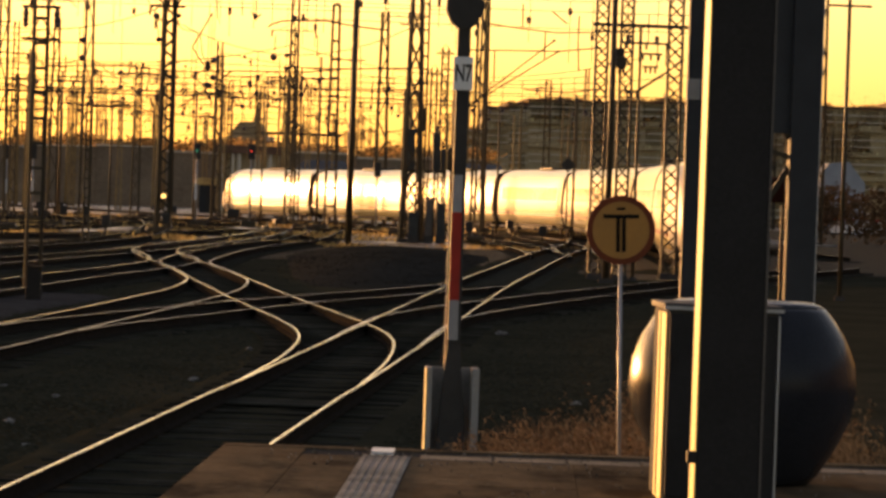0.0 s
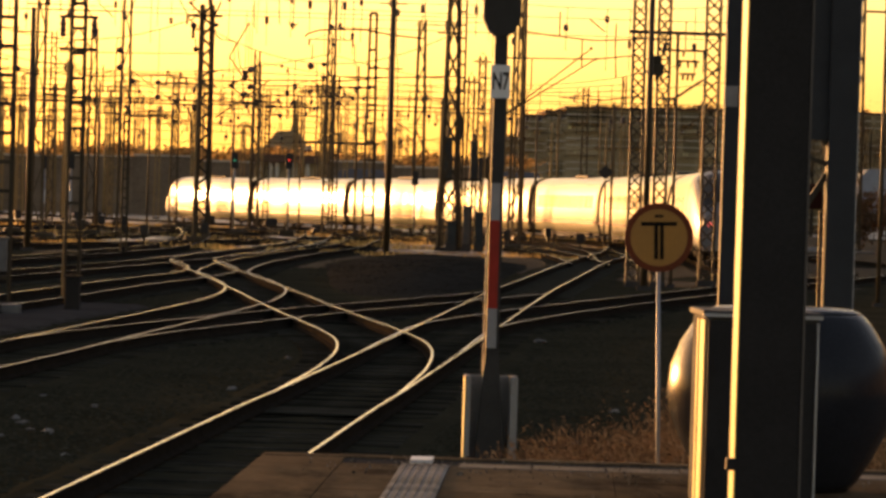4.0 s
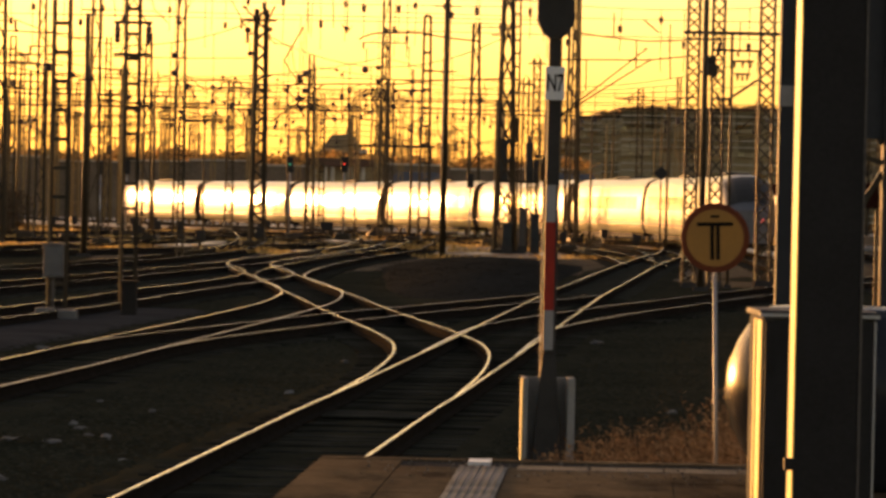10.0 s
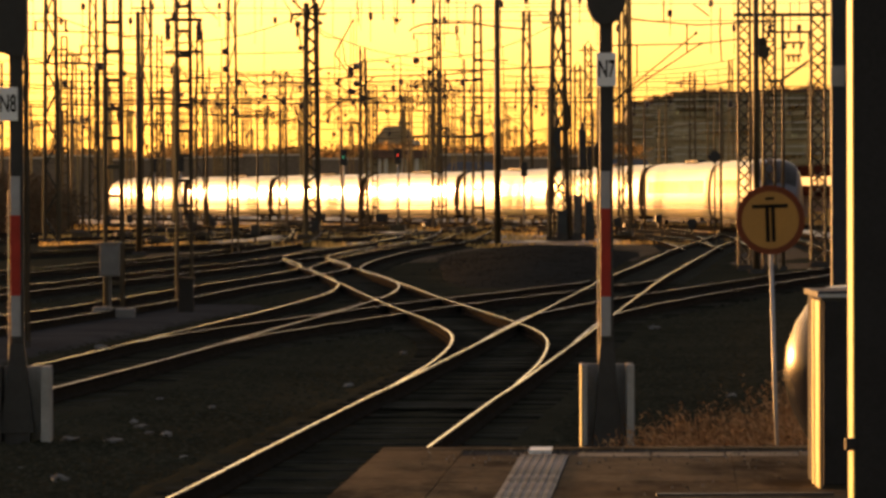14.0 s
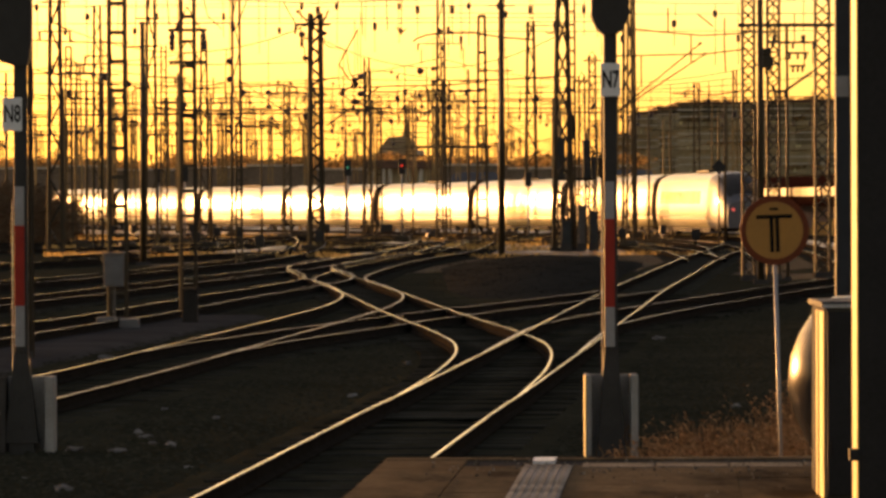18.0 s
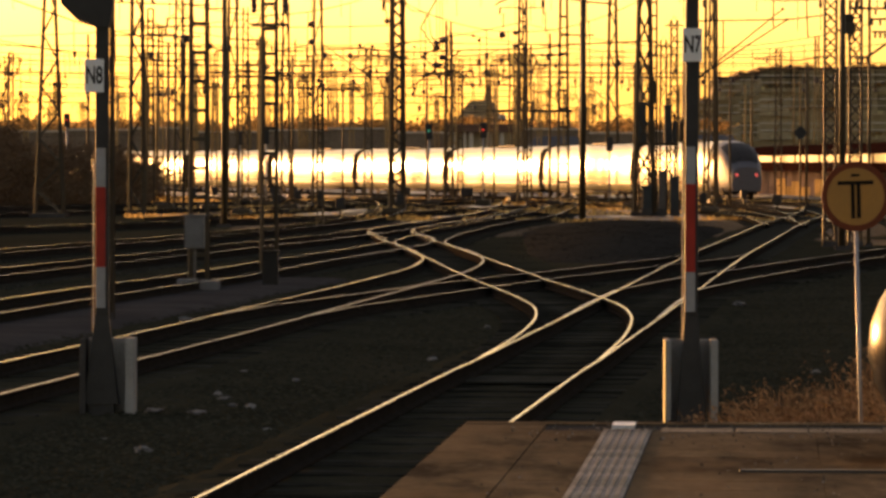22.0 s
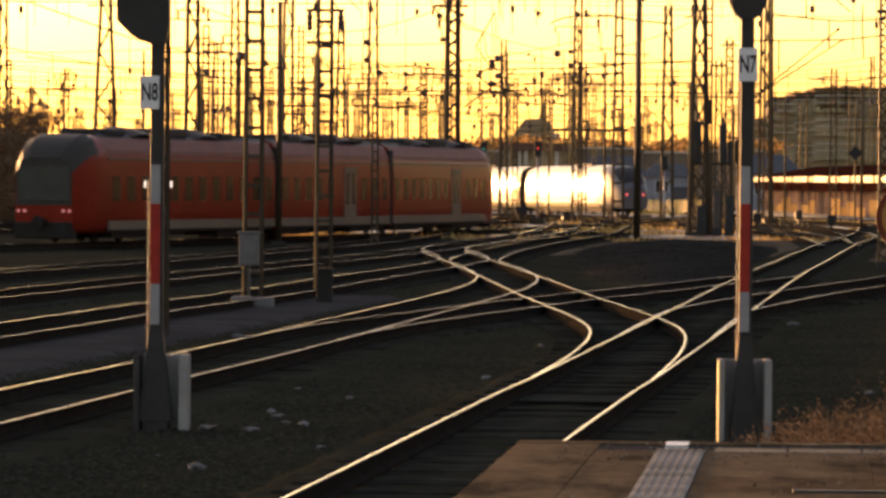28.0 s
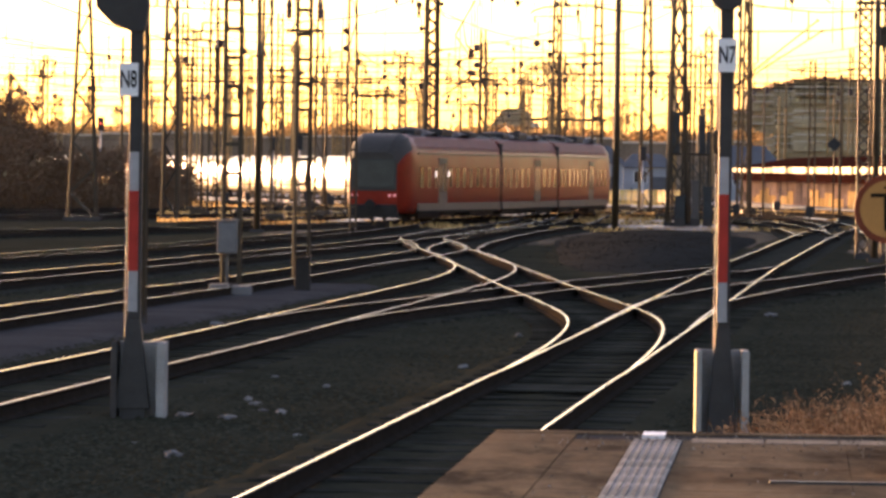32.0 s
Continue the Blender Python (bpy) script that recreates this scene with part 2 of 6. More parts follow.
M_REDROOF = material("dark_red_roof_sheet", (0.034, 0.012, 0.008), 0.9, 0, 1, 0.3, 0.0, 9, spec=0.0)
# Gold base puts the low sun's glow into panels and hut roof.
M_GOLDPANEL = material("dusty_cream_panel", (0.45, 0.3, 0.12), 0.9, 0, 0.5, 0.5, 0.0, 5, spec=0.0, random_value=0.3)
M_CHURCH = material("weathered_copper_brown_roof", (0.32, 0.22, 0.11), 0.85, 0, 0.5, 0.3, 0.0, 4, spec=0.1)
M_SHELTER = material("dusty_shelter_panel", (0.2, 0.15, 0.125), 0.9, 0, 0.6, 0.4, 0.0, 5, random_value=0.25, spec=0.0)
M_SCRUB = material("dark_scrub", (0.027, 0.025, 0.02), 0.9, 0, 1, 0.4, 0.0, 20, spec=0.0)
M_DARKLEAF = material("dark_brown_foliage", (0.14, 0.09, 0.052), 0.8, 0, 1, 0.5, 0.0, 20, spec=0.0)
M_SHEDWALL = material("pale_blue_grey_boards", (0.28, 0.3, 0.33), 0.8, 0, 0.6, 0.25, 0.0, 8, spec=0.1)
M_SHEDROOF = material("slate_grey_roofing", (0.1, 0.1, 0.105), 0.8, 0, 0.8, 0.25, 0.0, 8, spec=0.1)
M_YARDWALL = material("sooty_brown_masonry", (0.2, 0.145, 0.1), 0.9, 0, 0.25, 0.4, 0.0, 3, spec=0.05)
M_STONEPIER = material("pale_stone", (0.55, 0.47, 0.36), 0.85, 0, 0.8, 0.2, 0.0, 9, spec=0.05)
M_BARK = material("bark", (0.05, 0.04, 0.03), 0.9, 0, 4, 0.3, 0.01, 30, spec=0.0)
M_WIRE = material("oxidised_wire", (0.045, 0.036, 0.024), 0.7, 0.0, 4, 0.2, spec=0.0)
M_CERAMIC = material("brown_insulator_glaze", (0.06, 0.035, 0.025), 0.25, 0, 5, 0.2)
def weed_material(name, colour):
    """Dry stems that let the low light through."""
    m = piece_material(name, colour, 3, 0.3, 1.7)
    n, l = m.node_tree.nodes, m.node_tree.links
    thin, mix = n.new("ShaderNodeBsdfTranslucent"), n.new("ShaderNodeMixShader")
    l.new(n["Principled BSDF"].inputs["Base Color"].links[0].from_socket, thin.inputs["Color"])
    mix.inputs["Fac"].default_value = 0.6
    l.new(n["Principled BSDF"].outputs["BSDF"], mix.inputs[1])
    l.new(thin.outputs["BSDF"], mix.inputs[2])
    l.new(mix.outputs["Shader"], n["Material Output"].inputs["Surface"])
    return m


M_WEED = weed_material("dry_weeds", (0.5, 0.35, 0.13))
# Gold leaf colour stands in for the haze over the far trees.
M_HAZELEAF = weed_material("autumn_leaves", (0.45, 0.27, 0.1))
M_SIGNALRED = glowing("red_signal_lamp", (1.0, 0.06, 0.03), 0.45)
M_SIGNALGREEN = glowing("green_signal_lamp", (0.05, 0.8, 0.45), 0.12)
M_DIMTAIL = glowing("dim_tail_lamp", (0.9, 0.3, 0.25), 0.14)
M_CABINLAMP = glowing("cabin_lamp_glow", (1.0, 0.9, 0.7), 0.5)
M_AMBER = glowing("amber_signal_lamp", (1.0, 0.62, 0.16), 1.2)
M_TAIL = glowing("red_tail_lamp", (1.0, 0.16, 0.13), 0.3)


# ---- building helpers ----
def part(name, bm, mat, parent=None, label="", smooth=False):
    """One mesh object from a bmesh, under a thing or a part."""
    me = bpy.data.meshes.new(name)
    bm.to_mesh(me)
    bm.free()
    me.materials.append(mat)
    if smooth:
        me.shade_smooth()
    ob = new(name, me)
    if parent is not None:
        ob.parent = parent
    return tagged(ob, label)


def again(ob, x=0.0, y=0.0, z=0.0, rz=0.0, parent=None):
    """Another object on the same mesh."""
    o = new(ob.name.split(".")[0], ob.data)
    o.parent = parent if parent is not None else ob.parent
    o.matrix_basis = pose(x, y, z, 0, 0, rz)
    return o


def thing(name, label, category, m=None, group="", kind=""):
    e = new(name)
    e.empty_display_size = 0.2
    if m is not None:
        e.matrix_basis = m
    return tagged(e, label, category, group, kind)


def box(bm, x0, y0, z0, x1, y1, z1, bevel=0.0):
    vs = [bm.verts.new((x, y, z)) for z in (z0, z1) for x, y in ((x0, y0), (x1, y0), (x1, y1), (x0, y1))]
    fs = [bm.faces.new([vs[i] for i in q]) for q in ((3, 2, 1, 0), (4, 5, 6, 7), (0, 1, 5, 4), (1, 2, 6, 5), (2, 3, 7, 6), (3, 0, 4, 7))]
    if bevel:
        bmesh.ops.bevel(bm, geom=list({e for f in fs for e in f.edges}), offset=bevel, segments=2, affect="EDGES", profile=0.5)
    return bm


def boxes(*rows, bevel=0.0):
    bm = bmesh.new()
    for r in rows:
        box(bm, *r, bevel=bevel)
    return bm


def bar(bm, p, q, w, h=None):
    """A straight square bar from p to q."""
    p, q = Vector(p), Vector(q)
    d = (q - p).normalized()
    s = d.cross(Vector((0, 0, 1)))
    s = Vector((1, 0, 0)) if s.length < 1e-4 else s.normalized()
    u = s.cross(d)
    h = w if h is None else h
    ring = [[bm.verts.new(c + s * i * w / 2 + u * j * h / 2) for i, j in ((-1, -1), (1, -1), (1, 1), (-1, 1))] for c in (p, q)]
    for k in range(4):
        bm.faces.new((ring[0][k], ring[0][(k + 1) % 4], ring[1][(k + 1) % 4], ring[1][k]))
    bm.faces.new(ring[0][::-1])
    bm.faces.new(ring[1])


def bars(*rows):
    bm = bmesh.new()
    for r in rows:
        bar(bm, *r)
    return bm


def lathe(profile, n=20, bm=None, centre=(0, 0, 0), squash=1.0):
    """A turned body from (radius, height) steps."""
    bm = bmesh.new() if bm is None else bm
    rings = [[bm.verts.new((centre[0] + r * math.cos(2 * math.pi * k / n), centre[1] + squash * r * math.sin(2 * math.pi * k / n), centre[2] + z))
              for k in range(n)] for r, z in profile]
    for a, b in zip(rings, rings[1:]):
        for k in range(n):
            bm.faces.new((a[k], a[(k + 1) % n], b[(k + 1) % n], b[k]))
    bm.faces.new(rings[0][::-1])
    bm.faces.new(rings[-1])
    return bm


def disc_y(bm, r0, r1, y0, y1, z, n=40):
    """A ring or disc that faces along y, its axis at height z."""
    rows = []
    for r, y in ((r0, y0), (r1, y0), (r1, y1), (r0, y1)):
        rows.append([bm.verts.new((r * math.cos(2 * math.pi * k / n), y, z + r * math.sin(2 * math.pi * k / n))) for k in range(n)])
    for a, b in zip(rows, rows[1:] + rows[:1]):
        for k in range(n):
            bm.faces.new((a[k], a[(k + 1) % n], b[(k + 1) % n], b[k]))
    return bm


def spline(pts, step):
    """Evenly spaced points with their directions along a smooth line through pts (x, y)."""
    p = [Vector((a, b, 0)) for a, b in pts]
    p = [2 * p[0] - p[1]] + p + [2 * p[-1] - p[-2]]
    dense = []
    for a, b, c, d in zip(p, p[1:], p[2:], p[3:]):
        for k in range(60):
            t = k / 60
            dense.append(0.5 * (2 * b + (c - a) * t + (2 * a - 5 * b + 4 * c - d) * t * t + (3 * b - a - 3 * c + d) * t ** 3))
    dense.append(p[-2])
    run = [0.0]
    for a, b in zip(dense, dense[1:]):
        run.append(run[-1] + (b - a).length)
    n = max(2, int(run[-1] / step))
    s = np.linspace(0, run[-1], n + 1)
    x, y = np.interp(s, run, [v.x for v in dense]), np.interp(s, run, [v.y for v in dense])
    dx, dy = np.gradient(x), np.gradient(y)
    le = np.hypot(dx, dy)
    return s, x, y, dx / le, dy / le


def terrain(d):
    """Level of the railheads: the yard falls a little beyond 290 m."""
    return float(np.interp(d, (-100, 290, 386, 477, 600), (0, 0, -0.4, -0.55, -0.6)))


def spot(bearing, dist, z=0.0, rz=0.0):
    """Pose at a bearing (thousandths of a radian to the right of ahead) and a distance ahead; z above the railheads there."""
    return pose(bearing * dist / 1000, dist, z + terrain(dist), 0, 0, rz)


GROUND = -0.22


# ---- ground ----
def make_ground():
    bm = bmesh.new()
    ys = list(np.arange(-20, 40, 4)) + list(np.arange(40, 200, 2)) + list(np.arange(200, 520, 8)) + [560, 640, 800, 1100, 1600, 2600, 4200]
    xs = [-3000, -1200, -600, -300, -150, -90, -60] + list(np.arange(-44, 44, 1.0)) + [60, 90, 150, 300, 600, 1200, 3000]
    grid = []
    for y in ys:
        row = []
        for x in xs:
            h = 0.03 * noise.noise((x * 0.35, y * 0.12, 0)) + 0.025 * noise.noise((x * 1.3, y * 0.5, 3)) if abs(x) < 45 else 0
            row.append(bm.verts.new((x, y, GROUND - 0.025 + terrain(y) + h)))
        grid.append(row)
    for a, b in zip(grid, grid[1:]):
        for k in range(len(xs) - 1):
            f = bm.faces.new((a[k], a[k + 1], b[k + 1], b[k]))
            c = f.calc_center_median()
            # Far faces take the browner, glossier ballasts that imitate the sunlit yard.
            f.material_index = 1 if c.y + 45 * noise.noise((c.x * 0.12, c.y * 0.03, 7)) > 165 and c.x > -0.055 * c.y else 0
            if c.y + 20 * noise.noise((c.x * 0.2, c.y * 0.06, 19)) > 222 and -0.074 * c.y < c.x < 0.1 * c.y:
                f.material_index = 2
    ob = part("ground", bm, M_BALLAST, None, "", True)
    ob.data.materials.append(M_FARBALLAST)
    ob.data.materials.append(M_GLOWBALLAST)
    tagged(ob, "dark grey gravel ground of the railway yard", "ground", kind="structure")


make_ground()

# ---- tracks: centre lines in metres, from near to far ----
TRACKS = {}
TRACKS["main"] = [(-6.8, -30), (-4.1, 0), (-1.155, 37), (0.2, 54), (0.8, 61), (2.75, 85), (5.8, 123), (7.9, 147), (11.7, 190), (15.6, 230), (19.6, 285)]
TRACKS["left_branch"] = [(0.55, 58), (1.2, 68), (1.5, 77), (1.27, 85), (0.27, 100.6), (-0.9, 121), (-1.95, 138), (-2.85, 152), (-3.4, 164), (-3.15, 176), (-2.0, 193), (0.0, 222), (1.2, 255)]
TRACKS["second"] = [(-8.6, 20), (-6.7, 40), (-5.35, 55), (-4.15, 68), (-3.1, 81), (-1.9, 96), (-1.1, 108), (-0.9, 119), (-1.35, 130), (-2.0, 141), (-1.98, 149), (-1.55, 162), (-0.66, 178), (0.48, 194), (2.2, 215), (4.0, 260)]
TRACKS["second_right"] = [(-3.6, 75), (-2.87, 80.6), (-1.38, 89), (0.45, 98.8), (2.9, 110), (5.9, 124)]
TRACKS["right_branch"] = [(1.9, 75), (2.62, 84.5), (3.3, 91.6), (4.96, 101.6), (6.76, 110.8), (10.1, 126.7), (15.2, 150), (22.0, 180)]
TRACKS["third"] = [(-14.5, 20), (-11.0, 50), (-7.4, 88), (-5.95, 101), (-4.55, 118), (-3.2, 132), (-2.45, 143), (-2.6, 152), (-3.35, 164)]
TRACKS["fourth"] = [(-20, 30), (-14, 75), (-10, 110), (-7.4, 133), (-4.5, 160), (-2.0, 190), (0.5, 230), (1.5, 280)]
TRACKS["fifth"] = [(-26, 40), (-18, 95), (-13.5, 125), (-9.5, 155), (-6.5, 185), (-5, 220), (-5.5, 270), (-8, 330)]
TRACKS["railcar"] = [(-37.5, 110), (-21.62, 160), (-16.21, 177), (-11.38, 194), (-7.18, 211), (-3.97, 226), (-0.43, 245), (3.86, 272), (7.88, 305), (12, 345)]
TRACKS["express"] = [(14.55, 150), (15.45, 160), (18.45, 217), (19.3, 265), (16.31, 305), (7.74, 350), (-1.47, 386), (-15.65, 433), (-26.6, 465), (-38.6, 500), (-54, 545)]
TRACKS["far"] = [(-60, 190), (-30, 240), (-14, 285), (-4, 320), (6, 350), (20, 385)]
TRACKS["siding"] = [(26.0, 215), (24.4, 300), (21.2, 360), (16.0, 420), (8, 480)]
TRACKS["radial"] = [(11.5, 185), (12.0, 220), (10.5, 270), (6, 330)]
TRACKS["radial_right"] = [(13.2, 195), (15, 240), (13.5, 290)]
TRACKS["throat_a"] = [(-34, 215), (-22, 250), (-9, 290), (1, 325), (8, 345)]
TRACKS["throat_b"] = [(-28, 205), (-15, 240), (-3, 280), (5, 315), (10, 335)]
TRACKS["throat_c"] = [(-14, 205), (-10, 235), (-9, 265), (-12, 300), (-20, 345)]
TRACKS["throat_d"] = [(2, 225), (-2, 255), (-10, 290), (-22, 330), (-38, 370)]
TRACKS["throat_e"] = [(12, 230), (8, 262), (0, 300), (-12, 340), (-28, 380)]
RAIL_SHAPE = [(-0.075, -0.17), (0.075, -0.17), (0.075, -0.155), (0.012, -0.13), (0.012, -0.045), (0.036, -0.03), (0.036, -0.008), (0.014, 0.0),
              (-0.014, 0.0), (-0.036, -0.008), (-0.036, -0.03), (-0.012, -0.045), (-0.012, -0.13), (-0.075, -0.155)]


def rail_mesh(x, y, dx, dy, side, lift):
    bm = bmesh.new()
    rows = []
    for a, b, u, v in zip(x, y, dx, dy):
        rows.append([bm.verts.new((a + v * (side + o), b - u * (side + o), h + lift + terrain(b))) for o, h in RAIL_SHAPE])
    n = len(RAIL_SHAPE)
    for r, q in zip(rows, rows[1:]):
        for k in range(n):
            f = bm.faces.new((r[k], r[(k + 1) % n], q[(k + 1) % n], q[k]))
            f.material_index = 0 if k == 7 else 1
    return bm


def make_tracks():
    near = None
    for i, (name, pts) in enumerate(TRACKS.items()):
        s, x, y, dx, dy = spline(pts, 1.0 if i < 6 else 2.5)
        track = thing("railway_track", "pair of shiny worn steel rails on dark sleepers", "railway track", group="yard tracks", kind="structure")
        for side in (-0.738, 0.7525):
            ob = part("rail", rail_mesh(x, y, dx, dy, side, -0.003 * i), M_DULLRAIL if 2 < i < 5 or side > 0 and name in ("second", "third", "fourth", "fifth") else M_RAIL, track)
            ob.data.materials.append(M_RUST)
        s, x, y, dx, dy = spline(pts, 0.63)
        rest = bmesh.new()
        count = 0
        for a, b, u, v in zip(x, y, dx, dy):
            if b < -5 or b > 330:
                continue
            turn = math.degrees(math.atan2(v, u))
            if i < 5 and 24 < b < 130 and count < 170:
                if near is None:
                    near = part("sleeper", boxes((-0.13, -1.3, -0.22, 0.13, 1.3, -0.172)), M_SLEEPER, track)
                    near.matrix_basis = pose(a, b, 0, 0, 0, turn)
                else:
                    again(near, a, b, -0.003 * i - 0.022 * (0.5 + 0.5 * math.sin(count * 2.7)), turn + 1.2 * math.sin(count * 5.1), track)
                count += 1
            else:
                m = pose(a, b, terrain(b) - 0.004 * i, 0, 0, turn)
                vs = [rest.verts.new(m @ Vector(c)) for c in ((-0.13, -1.3, -0.178), (0.13, -1.3, -0.178), (0.13, 1.3, -0.178), (-0.13, 1.3, -0.178),
                                                             (-0.13, -1.3, -0.25), (0.13, -1.3, -0.25), (0.13, 1.3, -0.25), (-0.13, 1.3, -0.25))]
                for q in ((0, 1, 2, 3), (0, 4, 5, 1), (1, 5, 6, 2), (2, 6, 7, 3), (3, 7, 4, 0)):
                    rest.faces.new([vs[k] for k in q])
        tagged(part("sleepers", rest, M_SLEEPER, track), kind="stuff")


make_tracks()


def ballast_beds():
    """Ballast heaped between the sleepers of the two near tracks."""
    for name, y0, y1 in (("main", 24, 190), ("second", 22, 120)):
        s, x, y, dx, dy = spline(TRACKS[name], 0.4)
        bm = bmesh.new()
        rows = []
        for a, b, u, v in zip(x, y, dx, dy):
            if y0 < b < y1:
                rows.append([bm.verts.new((a + v * o, b - u * o, z + 0.03 * noise.noise((a * 3 + o * 2.3, b * 1.9, 8)))) for o, z in
                             ((-1.9, -0.27), (-1.45, -0.196), (-0.86, -0.188), (-0.6, -0.192), (-0.2, -0.19), (0.2, -0.19), (0.6, -0.192), (0.86, -0.188), (1.45, -0.196), (1.9, -0.27))])
        for r, q in zip(rows, rows[1:]):
            for k in range(9):
                bm.faces.new((r[k], r[k + 1], q[k + 1], q[k]))
        tagged(part("ballast_bed", bm, M_BALLAST), "dark ballast heaped between sleepers", "ballast", kind="structure")


ballast_beds()


def service_path():
    bm = bmesh.new()
    s, x, y, dx, dy = spline([(-13.2, 20), (-10.2, 45), (-8.2, 62), (-5.9, 88), (-4.2, 106)], 1.5)
    rows = [[bm.verts.new((p + v * o, q - u * o, GROUND + 0.02 + (0.03 if abs(o) < 0.9 else 0.0) - (0.09 if abs(o) > 1.2 else 0.0))) for o in (-1.4, -0.8, 0, 0.8, 1.4)]
            for p, q, u, v in zip(x, y, dx, dy)]
    for r, q in zip(rows, rows[1:]):
        for k in range(4):
            bm.faces.new((r[k], r[k + 1], q[k + 1], q[k]))
    tagged(part("path", bm, M_PATH, None, "", True), "grey cinder service path between the tracks", "path", kind="structure")
    boards = thing("crossing_boards", "worn timber boards laid between the rails", "track crossing")
    for k in range(4):
        o = part("board", boxes((-0.6, -0.12, -0.17, 0.6, 0.12, -0.14), bevel=0.008), M_SLEEPER, boards)
        o.matrix_basis = pose(0.33 + 0.022 * k, 56 + 0.27 * k, 0, 0, 0, -4.7)


service_path()


def loose_stones():
    """Ballast stones strewn over the nearer gravel, one joined mesh."""
    rng = np.random.default_rng(3)
    n = 60000
    y = 31.2 * (115 / 31.2) ** rng.random(n)
    x = (rng.random(n) * 0.235 - 0.12) * y
    r = 0.018 + 0.03 * rng.random(n)
    z = np.full(n, GROUND - 0.012)
    unit = np.array([(1, 0, 0), (0.3, 0.9, 0.1), (-0.8, 0.5, -0.1), (-0.7, -0.7, 0.1), (0.5, -0.8, 0), (0.1, 0, 0.8)])
    turn = rng.random(n) * 6.28
    ca, sa = np.cos(turn), np.sin(turn)
    u = unit[None] * (1 + 0.35 * (rng.random((n, 6, 3)) - 0.5)) * r[:, None, None]
    v = np.empty((n, 6, 3))
    v[..., 0] = u[..., 0] * ca[:, None] - u[..., 1] * sa[:, None] + x[:, None]
    v[..., 1] = u[..., 0] * sa[:, None] + u[..., 1] * ca[:, None] + y[:, None]
    v[..., 2] = 0.6 * u[..., 2] + z[:, None] + 0.012
    faces = np.array([(0, 1, 5), (1, 2, 5), (2, 3, 5), (3, 4, 5), (4, 0, 5)])
    f = (faces[None] + (np.arange(n) * 6)[:, None, None]).reshape(-1, 3)
    me = bpy.data.meshes.new("ballast_stones")
    me.from_pydata(v.reshape(-1, 3).tolist(), [], f.tolist())
    me.materials.append(M_STONE)
    tagged(new("ballast_stones", me), "dark loose ballast stones between the tracks", "gravel", kind="stuff")


loose_stones()


# ---- platform ----
def edge_x(y):
    return -1.9 + 0.0577 * y


def make_platform():
    plat = thing("platform", "station platform of worn paving with a concrete edge", "platform", kind="structure")
    bm = bmesh.new()
    z0, z1 = -0.3, 0.752
    vs = [bm.verts.new((x, y, z)) for z in (z0, z1) for x, y in ((edge_x(-8) + 0.1, -8), (9, -8), (9, 30.45), (edge_x(30.45) + 0.1, 30.45))]
    for q in ((3, 2, 1, 0), (4, 5, 6, 7), (0, 1, 5, 4), (1, 2, 6, 5), (2, 3, 7, 6), (3, 0, 4, 7)):
        bm.faces.new([vs[i] for i in q])
    part("platform_body", bm, M_FOOTING, plat)
    slant = math.degrees(math.atan(0.0577))
    slab = None
    for k in range(38):
        y = -7.6 + k * 1.03
        if y > 30:
            break
        if slab is None:
            slab = part("edge_slab", boxes((-0.01, 0.0, 0.62, 0.519, 1.02, 0.772), bevel=0.006), M_EDGESLAB, plat)
            slab.matrix_basis = pose(edge_x(y), y, -0.012, 0, 0, -slant)
        else:
            again(slab, edge_x(y), y, -0.012, -slant, plat)
    for first, wide, cols in ((0.525, 0.37, 1), (1.205, 1.0, 5)):
        tile = None
        for j in range(20):
            for i in range(cols):
                y = 17.0 + j * 0.67
                x = edge_x(y) + first + i * wide
                if y + 0.66 > 30.35:
                    continue
                if tile is None:
                    tile = part("paving_slab", boxes((0, 0, 0.70, wide - 0.004, 0.666, 0.76), bevel=0.002), M_PAVING, plat)
                    tile.matrix_basis = pose(x, y, 0, 0, 0, -slant)
                else:
                    again(tile, x, y, 0.0015 * math.sin(i * 3.1 + j * 1.7), -slant, plat)
    bm = bmesh.new()
    for j in range(37):
        for first, wide, cols in ((0.525, 0.37, 1), (0.9, 0.3, 1), (1.205, 1.0, 9)):
            for i in range(cols):
                y = 17.0 - (j + 1) * 0.67
                x = edge_x(y) + first + i * wide
                if x + wide < 8.9:
                    box(bm, x, y, 0.70, x + wide - 0.006, y + 0.662, 0.76 + 0.0012 * math.sin(i * 3.1 + j * 1.7))
    tagged(part("paving", bm, M_PAVING, plat), kind="stuff")
    strip = None
    for k in range(32):
        y = 19 + k * 0.345
        if y > 29.6:
            break
        if strip is None:
            bm = boxes((0, 0, 0.72, 0.296, 0.312, 0.763))
            for r in range(6):
                for q in range(6):
                    box(bm, 0.012 + r * 0.048, 0.012 + q * 0.049, 0.763, 0.036 + r * 0.048, 0.044 + q * 0.049, 0.772)
            strip = part("tactile_slab", bm, M_TACTILE, plat, "pale ribbed guidance paving")
            strip.matrix_basis = pose(edge_x(y) + 0.9, y, 0.002, 0, 0, -slant)
        else:
            again(strip, edge_x(y) + 0.9, y, 0.002, -slant, plat)
    kerb = None
    for k in range(12):
        x = edge_x(29.6) + 1.25 + k * 0.46
        if kerb is None:
            kerb = part("kerb_slab", boxes((0, 0, 0.70, 0.445, 0.42, 0.763), bevel=0.006), M_KERB, plat, "worn grey paving slab")
            kerb.matrix_basis = pose(x, 29.5, 0.001, 0, 0, -slant)
        else:
            again(kerb, x, 29.5, 0.001 + 0.001 * math.sin(k * 2.9), -slant, plat)
